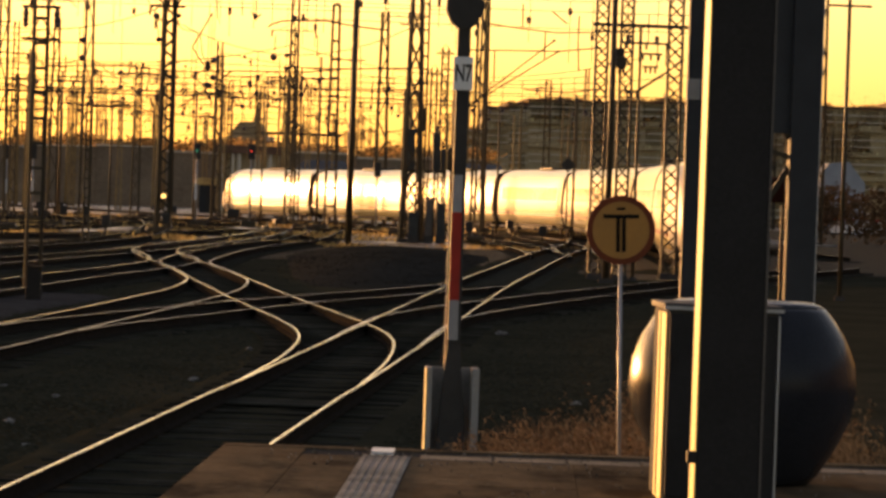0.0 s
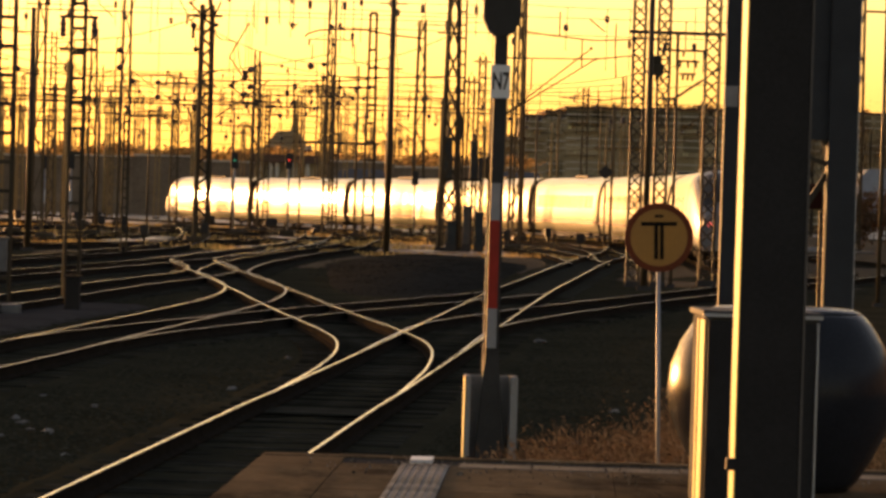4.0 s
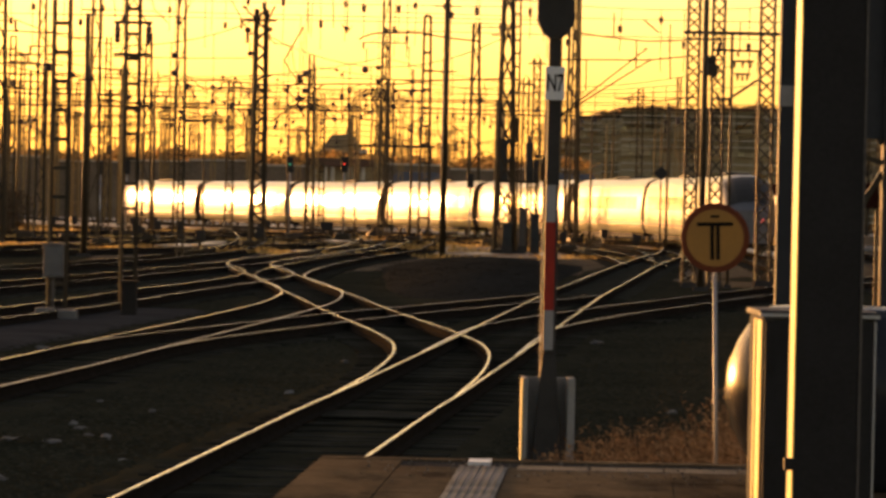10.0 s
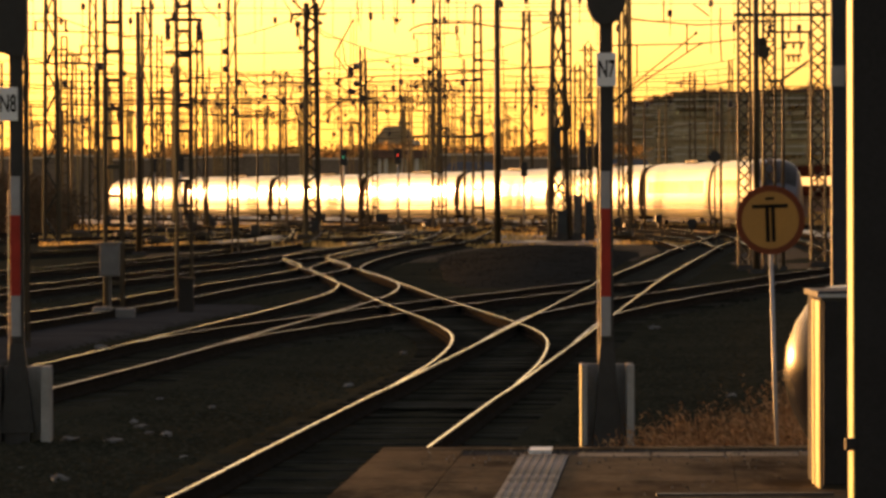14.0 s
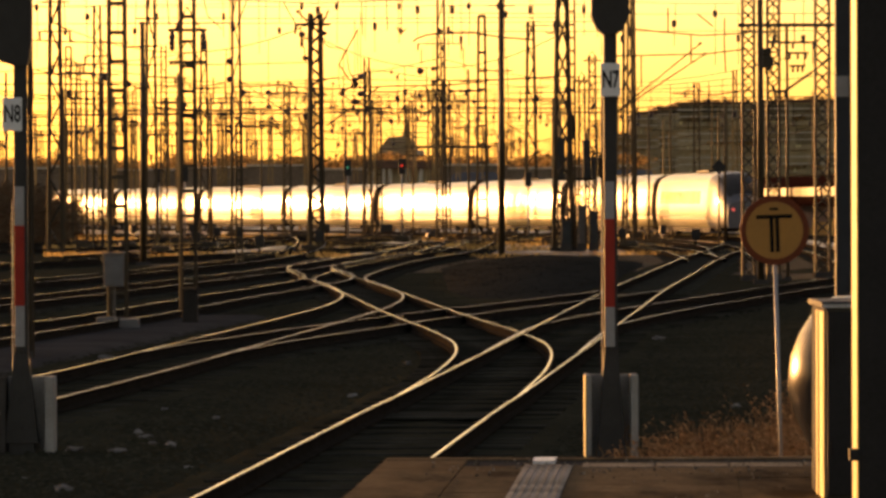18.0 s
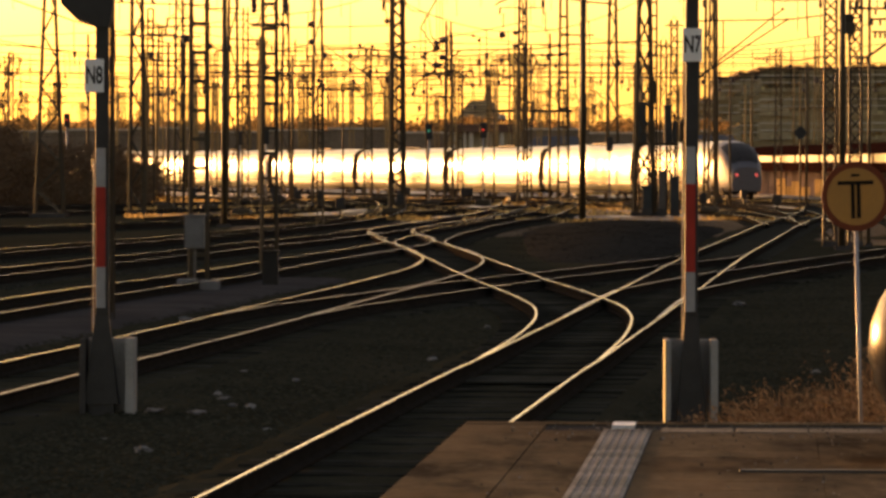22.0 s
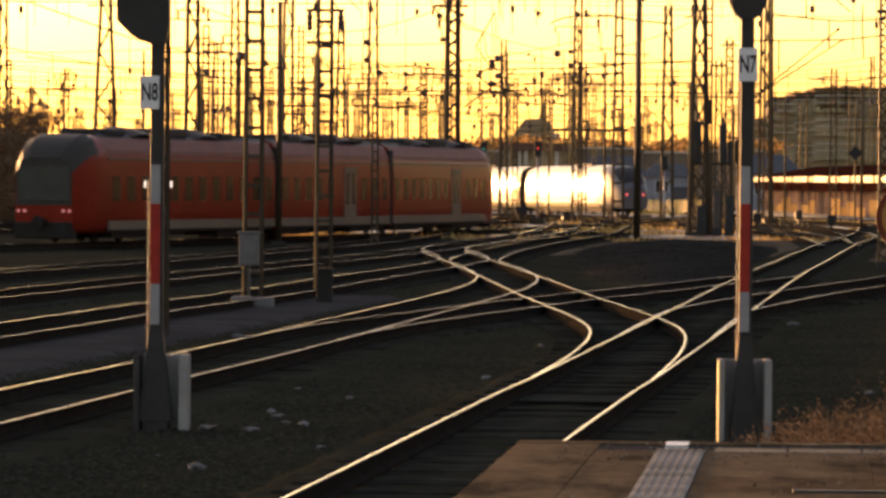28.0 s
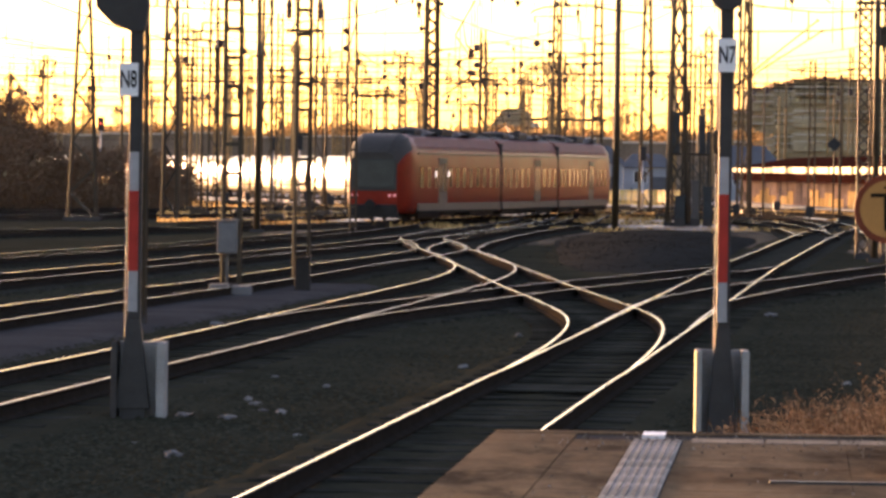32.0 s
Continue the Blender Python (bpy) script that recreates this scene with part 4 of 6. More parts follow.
SPANS = [(-18.2, -4.6, 245.1, 8.2, 0.06), (-4.6, 7.6, 246.5, 7.4, 0.05), (-22, 2.4, 300, 8.0, 0.06), (2.4, 25, 318, 8.4, 0.05), (-45, -3, 362, 8.2, 0.06),
         (-3, 34, 350, 8.8, 0.06), (-52, 2, 430, 8.6, 0.07), (-30, 32, 470, 11.2, 0.07), (-62, 0, 540, 9.4, 0.08), (-20, 60, 600, 12.4, 0.08), (-75, 20, 640, 14.6, 0.09),
         (-60, -14, 330, 9.4, 0.06), (-34, 14, 301, 13.4, 0.05), (-14, 12, 262, 12.2, 0.045), (2, 34, 290, 12.4, 0.05), (-40, -10, 280, 12.6, 0.05)]
for i, (x0, x1, y, z, r) in enumerate(SPANS):
    cross_span(x0, x1, y, z, i, r)
    if y > 320 or z > 12:
        for x in (x0, x1):
            lattice_mast(x / y * 1000, y, z + 4.2, 0.6, 0.35, 9, (), "z")


def contact_line(pts, z=5.5, r=0.03):
    """Contact wire with its carrying wire and droppers above a track."""
    s, x, y, dx, dy = spline(pts, 12)
    w = thing("contact_line", "contact wire and carrying wire above a track", "overhead wire", group="contact lines")
    low, high = bmesh.new(), bmesh.new()
    lo = [(a, b, z + terrain(b)) for a, b in zip(x, y)]
    hi = [(a, b, z + 0.55 + 0.9 * (2 * ((i % 5) / 5) - 1) ** 2 + terrain(b)) for i, (a, b) in enumerate(zip(x, y))]
    wire_path(low, lo, r)
    wire_path(high, hi, r)
    for p, q in zip(lo, hi):
        part("dropper", bars((p, q, r * 0.7)), M_WIRE, w)
    part("contact_wire", low, M_WIRE, w)
    part("carrying_wire", high, M_WIRE, w)


for key in ("second", "fifth", "railcar", "express", "far"):
    contact_line([p for p in TRACKS[key] if p[1] > 120] if key != "railcar" else TRACKS[key])
def strung(label, dist, r, lines, balls=()):
    """Wires at one distance, each through (bearing, height) points, with dark insulators at balls."""
    w = thing("line_wire", label, "overhead wire", pose(0, dist, 0), group="line wires")
    for line in lines:
        bm = bmesh.new()
        pts = [(b * dist / 1000, 0, z) for b, z in line]
        wire_path(bm, pts, r, (0, 1, 0))
        part("wire", bm, M_WIRE, w)
    for b, z, q in balls:
        part("insulator", lathe([(q * 0.3, -q), (q, -q * 0.5), (q * 1.1, 0), (q, q * 0.5), (q * 0.3, q)], 10, centre=(b * dist / 1000, 0, z)), M_CERAMIC, w, smooth=True)


strung("pair of wires slanting down to an anchor", 150, 0.042, [[(43.05, 4.99), (60.7, 7.14)], [(43.05, 4.99), (61.9, 6.84)], [(47.2, 7.64), (52, 7.54), (61.3, 7.42), (70.9, 7.49)],
       [(42.3, 6.74), (43, 6.79), (61.9, 6.84), (70.9, 7.00)], [(59.0, 6.58), (59.0, 7.43)], [(54.2, 7.54), (54.2, 8.29)], [(48.6, 5.83), (48.6, 6.79)], [(60.4, 8.08), (63.6, 7.70)], [(66.2, 6.26), (65.9, 7.22), (66.0, 7.97)],
       [(55, 5.61), (64, 5.56), (70.9, 5.72)]], [(60.9, 7.17, 0.05), (61.9, 6.84, 0.05), (57, 5.61, 0.04), (63, 5.57, 0.04)])
strung("bent droppers hanging from a high cross wire", 245, 0.055, [[(-75, 12.7), (-40, 12.5), (-19.5, 12.3), (0, 12.45), (30, 12.7)], [(-42.4, 12.5), (-41.6, 11.65), (-38.7, 11.0)], [(-33.4, 12.45), (-34.6, 11.7), (-36, 10.87)],
       [(-1.2, 12.4), (-1.4, 10.64)], [(-2.4, 11.1), (-1.4, 10.64), (-0.3, 11.0)], [(-9.6, 12.4), (-9.3, 10.64)], [(-16.4, 10.06), (-12.8, 9.92), (-12.2, 8.77), (-11.06, 8.39)], [(-18.7, 10.6), (-16.4, 10.06)], [(-4.4, 12.4), (-4.2, 10.9)],
       [(2.82, 9.92), (2.82, 9.14)], [(11.64, 10.0), (11.64, 8.9)], [(-26, 12.4), (-22, 10.7), (-21.2, 9.4)], [(-50, 12.55), (-49.6, 11.2)]],
       [(-11.06, 8.4, 0.14), (-9.9, 8.5, 0.13), (-22, 10.7, 0.17), (-21.4, 9.5, 0.14), (-17.3, 10.76, 0.12), (-1.4, 10.9, 0.12), (-15.6, 8.2, 0.08), (-15.3, 7.0, 0.08), (-14.0, 6.7, 0.07)])
strung("thick carrying wires with strings of insulators", 300, 0.085, [[(-82, 12.3), (-70, 12.15), (-58, 12.06)], [(-44, 9.2), (-26.4, 9.38), (-17, 9.13), (-4, 9.31), (10, 9.4), (17.2, 9.66), (33, 9.9)], [(-82, 7.6), (-60, 7.62), (-21.6, 7.62), (-8, 7.8)],
       [(-16.9, 6.84), (-5.8, 9.31)], [(-40.5, 9.9), (-40.4, 8.2)], [(-38, 9.6), (-38, 8.6)], [(-30.5, 9.3), (-30.5, 8.8), (-26, 8.9), (-17, 8.85)], [(-36, 6.85), (-24, 6.8)], [(8.5, 9.0), (16.5, 9.05)], [(-82, 10.2), (-60, 10.1)], [(-50, 10.9), (-44, 10.7)]],
       [(b, z, 0.11) for b, z in ((-11.6, 8.3), (-10.5, 8.35), (-38.9, 7.6), (-37, 6.85), (-34, 6.82), (-3.4, 10.2), (-2.2, 9.9), (9, 9.0), (11, 9.0), (13, 9.02), (15, 9.04), (-27, 9.6), (-24.4, 9.5), (-60.5, 7.6), (-70, 12.2), (-64, 10.1), (-52, 7.62))])
strung("curved cross arm with a sagging wire", 325, 0.11, [[(1.2, 12.9), (1.9, 13.1), (4, 13.35), (6.6, 13.42), (10, 13.45), (13.6, 13.47), (17, 13.3), (19.5, 13.17), (26, 13.0)]], [(6.6, 13.6, 0.2), (2.6, 10.9, 0.24), (7.0, 12.4, 0.12), (9, 13.5, 0.1), (11.5, 13.5, 0.1)])
strung("splayed horns on top of the tall mast", 244.7, 0.09, [[(-20.2, 11.2), (-22.8, 11.85)], [(-17.6, 11.3), (-16.4, 11.95)], [(-23, 11.2), (-16, 11.2)]], [(-22.8, 11.85, 0.1)])


def hanging_weight(bearing, dist, z):
    m = thing("hanging_insulator", "string of dark round insulators hanging from a wire", "insulator", spot(bearing, dist, z))
    part("rod", bars(((0, 0, -1.1), (0, 0, 3.3), 0.035)), M_WIRE, m)
    for k in (0, -0.9):
        part("disc", lathe([(0.05, -0.16), (0.16, -0.1), (0.19, 0), (0.16, 0.1), (0.05, 0.16)], 12, centre=(0, 0, k)), M_CERAMIC, m, smooth=True)


for b, d, z in ((-37.0, 245.1, 9.35), (-11.0, 246.5, 8.2), (-9.8, 246.5, 8.6), (-29, 300, 9.0), (5.3, 325, 11.2)):
    hanging_weight(b, d, z)


# ---- small signals, boxes and huts of the yard ----
def yard_signal(bearing, dist, height, lamp, base=GROUND):
    s = thing("light_signal", "small yard light signal on a slim mast", "railway signal", spot(bearing, dist, base), group="yard signals")
    part("mast", lathe([(0.07, -0.1), (0.06, height)], 10), M_GALV, s, smooth=True)
    part("head", boxes((-0.22, -0.15, height - 0.2, 0.22, 0.1, height + 0.75), bevel=0.03), M_BLACK, s)
    part("board", boxes((-0.07, -0.085, height * 0.35, 0.07, -0.07, height * 0.6)), M_WHITE, s, "white mast board")
    if lamp:
        part("lamp", lathe([(0.065, 0), (0.055, 0.03)], 14), lamp, s, "lit lamp").matrix_basis = pose(0, -0.155, height + 0.3, 90)


for b, d, h, l in ((-12.6, 290, 4.1, M_SIGNALGREEN), (-1.3, 300, 4.3, M_SIGNALRED), (-88.0, 330, 5.2, M_SIGNALRED), (-46.5, 320, 4.0, None),
                   (-52.0, 330, 4.0, None), (25.0, 320, 3.6, None)):
    yard_signal(b, d, h, l)


def diamond_sign():
    s = thing("diamond_board", "dark diamond board on a thin post", "sign", spot(64.7, 230, GROUND))
    part("post", lathe([(0.05, -0.1), (0.045, 3.6)], 8), M_STEEL, s)
    part("board", boxes((-0.26, -0.02, -0.26, 0.26, 0.02, 0.26)), M_BLACK, s).matrix_basis = pose(0, -0.06, 4.0, 0, 45, 0)


diamond_sign()


def point_box():
    s = thing("point_heating_box", "grey control box on a post beside the mast", "control box", spot(-61.3, 97, GROUND))
    part("post", boxes((-0.03, -0.03, -0.1, 0.03, 0.03, 0.9)), M_CABINET, s)
    part("case", boxes((-0.2, -0.15, 0.85, 0.2, 0.15, 1.5), bevel=0.02), M_PALEBOX, s, "pale grey case")
    part("door", boxes((-0.17, -0.165, 0.89, 0.17, -0.152, 1.46), bevel=0.004), M_PALEBOX, s)
    part("roof", boxes((-0.23, -0.18, 1.5, 0.23, 0.18, 1.54), bevel=0.01), M_PALEBOX, s)
    t = thing("concrete_plinth", "pale concrete plinth between the tracks", "plinth", spot(-60.5, 96, GROUND))
    part("block", boxes((-0.42, -0.3, -0.1, -0.04, 0.3, 0.26), bevel=0.03), M_PALEBOX, t)
    part("block", boxes((0.02, -0.26, -0.1, 0.42, 0.3, 0.23), bevel=0.03), M_PALEBOX, t)
    u = thing("point_motor_box", "dark box at the foot of a mast", "control box", spot(-45.5, 100, GROUND))
    part("case", boxes((-0.16, -0.2, -0.1, 0.16, 0.2, 0.72), bevel=0.02), M_UNDER, u)
    part("lid", boxes((-0.18, -0.23, 0.72, 0.18, 0.23, 0.76)), M_UNDER, u)


point_box()


def mast_feet():
    """Switchgear cabinets and line switches at the foot of the mast group."""
    for b, w, h, paint in ((32.8, 0.46, 1.35, M_BLUEGREY), (36.0, 0.34, 2.1, M_CABINET), (38.6, 0.4, 1.8, M_BLUEGREY)):
        f = thing("switchgear_cabinet", "tall grey switchgear cabinet at the mast group", "cabinet", spot(b, 231, GROUND), group="switchgear cabinets")
        part("plinth", boxes((-w / 2 - 0.03, -0.28, -0.15, w / 2 + 0.03, 0.28, 0.35)), M_FOOTING, f)
        part("case", boxes((-w / 2, -0.25, 0.35, w / 2, 0.25, h), bevel=0.02), paint, f)
        part("roof", boxes((-w / 2 - 0.05, -0.32, h, w / 2 + 0.05, 0.3, h + 0.1), bevel=0.02), paint, f)
        part("door", boxes((-w / 2 + 0.05, -0.275, 0.5, w / 2 - 0.05, -0.252, h - 0.15), bevel=0.006), paint, f)
    for b, d, z0, z1, w in ((40.3, 240, 3.3, 4.5, 0.4), (33.9, 242, 5.2, 6.6, 0.35)):
        s = thing("switch_drum", "dark line switch hung on the mast group", "line switch", spot(b, d, 0))
        part("drum", lathe([(w * 0.3, z0), (w / 2, z0 + 0.15), (w / 2, z1 - 0.2), (w * 0.25, z1)], 12), M_STEEL, s)
        part("bracket", bars(((0, 0, z0 - 1.5), (0, 0, z0 + 0.1), 0.1), ((0, 0, GROUND - 0.1), (0, 0, z0 - 1.5), 0.1)), M_STEEL, s)
        part("arm", bars(((-0.5, 0, z1 + 0.05), (0.5, 0, z1 + 0.05), 0.06)), M_STEEL, s)
    t = thing("transformer_platform", "dark transformers on a steel stage between masts", "transformer", pose(0, 238, 0))
    for x in (7.4, 8.1, 8.8, 9.2):
        part("leg", bars(((x, 0, -0.3), (x, 0, 3.3), 0.1)), M_STEEL, t)
    part("deck", boxes((7.3, -0.4, 3.18, 9.3, 0.4, 3.3)), M_STEEL, t)
    for x0, x1, top in ((7.36, 7.78, 5.34), (7.84, 8.2, 4.35), (8.66, 9.04, 5.2), (9.08, 9.26, 4.4)):
        part("tank", boxes((x0, -0.3, 3.3, x1, 0.3, top), bevel=0.05), M_BLUEGREY, t)
        part("bushing", lathe([(0.04, top), (0.08, top + 0.08), (0.05, top + 0.16), (0.08, top + 0.24), (0.03, top + 0.36)], 8, centre=((x0 + x1) / 2, 0, 0)), M_CERAMIC, t)
    for x0, x1 in ((7.4, 8.1), (8.1, 8.8), (8.8, 9.2)):
        for z in (0.1, 1.1, 2.1):
            part("brace", bars(((x0, 0, z), (x1, 0, z + 1.0), 0.05), ((x1, 0, z), (x0, 0, z + 1.0), 0.05), ((x0, 0, z), (x1, 0, z), 0.05)), M_BLUEGREY, t)
    a = thing("mast_lamp", "small lit amber lamp on a lattice mast", "lamp", spot(-19.2, 244.4, 1.55))
    part("case", boxes((-0.16, 0.0, -0.22, 0.16, 0.25, 0.22), bevel=0.02), M_BLACK, a)
    part("lamp", lathe([(0.13, 0), (0.11, 0.04)], 14), M_AMBER, a, "lit amber lamp").matrix_basis = pose(0, 0, 0, 90)


mast_feet()


def dark_post():
    p = thing("steel_post", "wide dark grey steel post with a grey plate", "post", spot(90.0, 60, GROUND))
    part("shaft", boxes((-0.06, -0.12, -0.1, 0.17, 0.12, 7.5), bevel=0.015), M_POST, p)
    part("edge", boxes((-0.066, -0.125, 0.0, -0.06, -0.05, 7.5)), M_CABINET, p)
    part("plate", boxes((-0.07, -0.14, 3.87, 0.1, -0.125, 4.13), bevel=0.004), M_FACADE2, p, "small grey plate")
    for z in (0.95, 1.5, 2.75):
        part("clip", boxes((0.12, -0.16, z, 0.19, -0.1, z + 0.12), bevel=0.01), M_CERAMIC, p)
    g = thing("steel_post", "grey steel canopy post with a strip for its lit edge", "post", spot(113.9, 50, GROUND))
    part("shaft", boxes((-0.155, -0.13, -0.1, 0.15, 0.13, 7.5), bevel=0.01), M_POST, g)
    part("web", boxes((-0.4, -0.05, 3.35, -0.155, 0.05, 7.5)), M_POST, g)
    # Bright strip paints the lit line along the post's edge.
    part("edge", boxes((0.145, -0.135, 0.0, 0.157, -0.1, 7.5)), M_GALV, g)
    for row in (((-0.15, 0, 3.3), (-0.45, 0, 3.75), 0.07), ((-0.15, 0, 3.1), (-0.45, 0, 3.2), 0.05), ((-0.15, 0, 3.0), (-0.45, 0, 2.5), 0.06), ((-0.2, 0, 1.4), (-0.2, 0, 2.6), 0.03), ((-0.15, 0, 1.3), (-0.45, 0, 1.6), 0.05)):
        part("bracket", bars(row), M_STEEL, g)


dark_post()


def station_canopy():
    """Canopy along a far platform: a dark red roof, a sunlit fascia, a dark band and a shelter wall below."""
    r = thing("platform_canopy", "dark red sloping canopy with a bright metal fascia", "canopy", pose(27.0, 290, 0, 0, 0, 3.83))
    length = 130
    bm = bmesh.new()
    vs = [bm.verts.new(p) for p in ((0, 0, 3.0), (0, length, 2.75), (5, length - 3, 3.7), (5, 0, 3.85), (0, 0, 2.3), (0, length, 2.3), (5, length - 3, 2.3), (5, 0, 2.3))]
    for q in ((0, 1, 2, 3), (4, 7, 6, 5), (0, 4, 5, 1), (3, 2, 6, 7), (0, 3, 7, 4), (1, 5, 6, 2)):
        bm.faces.new([vs[k] for k in q])
    part("roof_slope", bm, M_REDROOF, r)
    for k in range(10):
        part("fascia", boxes((-0.08, k * 13 + 0.5, 2.36, -0.01, k * 13 + 12.4, 2.92 - k * 0.02)), M_TRAINWHITE, r, "bright metal fascia")
    for k in range(11):
        part("post", boxes((2.2, 1 + k * 12, -1.0, 2.4, 1.2 + k * 12, 2.3)), M_STEEL, r)
    part("soffit_board", boxes((-0.05, 0.5, 1.68, 0.05, length - 1, 2.33)), M_REDROOF, r, "dark board under the fascia")
    p = thing("far_platform", "low pale concrete platform under the canopy", "platform", pose(27.0, 290, 0, 0, 0, 3.83), kind="structure")
    part("platform_top", boxes((-1.4, -2, -1.4, 8, length, -0.16), bevel=0.02), M_CONCRETE, p)
    s = thing("shelter_wall", "dusty glazed shelter wall with sun-gold panels under the canopy", "shelter", pose(27.6, 290, 0, 0, 0, 3.83))
    rng = random.Random(31)
    y = 0.0
    while y < length - 6:
        w, top = rng.choice((2.4, 3.8, 5.2)), rng.choice((0.7, 0.9, 0.5, 1.1, 0.3))
        part("panel", boxes((0, y, -0.16, 0.1, y + w - 0.14, top), bevel=0.01), M_GOLDPANEL if rng.random() < 0.75 else M_SHELTER, s)
        part("pane", boxes((0.03, y + 0.1, top, 0.07, y + w - 0.3, 1.66)), M_SHELTER, s)
        part("mullion", boxes((0.02, y + w - 0.26, -0.16, 0.13, y + w - 0.16, 1.68)), M_SHELTER, s)
        y += w


station_canopy()


def slat_fence():
    """Slatted fence in front of the goods shed, its slats turned towards the sun."""
    f = thing("slat_fence", "pale slatted fence lit by the low sun", "fence", spot(25.2, 440, -0.5))
    slat = None
    for k in range(37):
        x = -3.3 + k * 0.182
        if slat is None:
            # Slats carry the sun's gold in their own colour.
            slat = part("slat", boxes((-0.02, -0.1, 0.0, 0.02, 0.1, 1.6)), M_SUNGOLD, f)
            slat.matrix_basis = pose(x, 0, 0, 0, 0, 16)
        else:
            again(slat, x, 0, 0.05 * math.sin(k * 2.3), 16 + 9 * math.sin(k * 4.1), f)
    for z in (0.3, 1.4):
        part("rail", boxes((-3.4, 0.18, z, 3.4, 0.24, z + 0.1)), M_STEEL, f)
    for x in (-3.3, -1.1, 1.1, 3.3):
        part("post", boxes((x - 0.06, 0.24, -0.5, x + 0.06, 0.36, 1.8)), M_STEEL, f)


slat_fence()


def mesh_crates():
    for b, d in ((122.5, 470), (128.6, 470), (134.7, 470)):
        e = thing("mesh_crate", "white wire-mesh crate beside the far track", "crate", spot(b, d, GROUND), group="mesh crates")
        part("base", boxes((-1.2, -0.5, 0.0, 1.2, 0.5, 0.2)), M_STEEL, e)
        for x in (-1.12, -0.75, -0.37, 0.0, 0.37, 0.75, 1.12):
            for y in (-0.48, 0.48):
                part("upright", boxes((x - 0.05, y - 0.02, 0.2, x + 0.05, y + 0.02, 1.45)), M_WHITE, e)
        for z in (0.3, 0.8, 1.35):
            part("rail", boxes((-1.16, -0.5, z, 1.16, -0.46, z + 0.09), (-1.16, 0.46, z, 1.16, 0.5, z + 0.09)), M_WHITE, e)
        part("top_rim", boxes((-1.2, -0.52, 1.45, 1.2, 0.52, 1.62)), M_RED, e, "red top rim")
    w = thing("white_tent", "pale grey tent roof in front of brown trees", "tent", spot(122.3, 482, GROUND))
    bm = bmesh.new()
    vs = [bm.verts.new(p) for p in ((-2.3, 0, -0.9), (2.3, 0, -0.9), (2.3, 0, 5.2), (0.6, 0, 7.3), (-1.4, 0, 7.1), (-2.3, 0, 5.8))]
    ws = [bm.verts.new(v.co + Vector((0, 5, 0))) for v in vs]
    bm.faces.new(vs)
    bm.faces.new(ws[::-1])
    for k in range(6):
        bm.faces.new((vs[k], ws[k], ws[(k + 1) % 6], vs[(k + 1) % 6]))
    part("canvas", bm, M_SHEDWALL, w)
    part("guy_pole", boxes((-2.2, -0.1, -0.9, -2.08, -0.02, 5.6)), M_STEEL, w)


mesh_crates()


def dwarf_signals():
    """Low point machines and dwarf signals beside the far tracks."""
    rng = random.Random(8)
    base = thing("dwarf_signal", "low dark dwarf signal beside the rails", "railway signal", pose(0, 0, -50), group="dwarf signals")
    part("post", boxes((-0.05, -0.05, -0.1, 0.05, 0.05, 0.5)), M_STEEL, base)
    part("head", boxes((-0.2, -0.12, 0.45, 0.2, 0.12, 0.95), bevel=0.03), M_BLACK, base)
    mach = thing("point_machine", "low dark point machine beside the rails", "point machine", pose(0, 0, -50), group="point machines")
    part("case", boxes((-0.45, -0.3, -0.05, 0.45, 0.3, 0.3), bevel=0.04), M_STEEL, mach)
    part("cover", boxes((-0.4, -0.25, 0.3, 0.4, 0.25, 0.36), bevel=0.02), M_STEEL, mach)
    spots = [(rng.uniform(-70, 60), rng.uniform(215, 345)) for _ in range(44)]
    for k, (b, d) in enumerate(spots):
        m = spot(b, d, GROUND, rng.uniform(-15, 15))
        if k == 0:
            base.matrix_basis = m
        elif k == 1:
            mach.matrix_basis = m
        else:
            copy_thing(base if k % 3 == 0 else mach, m)


dwarf_signals()


# ---- distance ----
def building(name, label, m, w, d, h, rows, cols, mat, roof=None, wmat=None, win=(0.55, 0.6)):
    b = thing(name, label, "building", m)
    part("wall", boxes((-w / 2, 0, -1, w / 2, d, h)), mat, b)
    part("roof", boxes((-w / 2 - 0.4, -0.4, h, w / 2 + 0.4, d + 0.4, h + 0.35)), roof or M_TILEROOF, b)
    cw, rh = w / cols, h / rows
    for j in range(1, rows):
        part("floor_band", boxes((-w / 2 - 0.1, -0.25, j * rh - 0.2, w / 2 + 0.1, -0.01, j * rh + 0.2)), M_CONCRETE, b)
    win_mesh = None
    for j in range(rows):
        for i in range(cols):
            x, z = -w / 2 + (i + 0.5) * cw, (j + 0.5) * rh
            if win_mesh is None:
                win_mesh = part("window", boxes((-cw * win[0] / 2, -0.12, -rh * win[1] / 2, cw * win[0] / 2, -0.02, rh * win[1] / 2)), wmat or M_WINDOW, b)
                win_mesh.matrix_basis = pose(x, 0, z)
            else:
                again(win_mesh, x, 0, z, 0, b)
    return b


def foliage(bm, rng, centre, rad, count, leaf):
    for _ in range(count):
        v = Vector((rng.gauss(0, 0.5) * rad[0], rng.gauss(0, 0.5) * rad[1], rng.gauss(0, 0.45) * rad[2]))
        p = Vector(centre) + v
        n = Vector((rng.uniform(-1, 1), rng.uniform(-1, 1), rng.uniform(-1, 1))).normalized()
        s = n.orthogonal().normalized() * leaf * rng.uniform(0.6, 1.5)
        u = n.cross(s)
        bm.faces.new([bm.verts.new(p + s), bm.verts.new(p + u * 0.6), bm.verts.new(p - s), bm.verts.new(p - u * 0.6)])


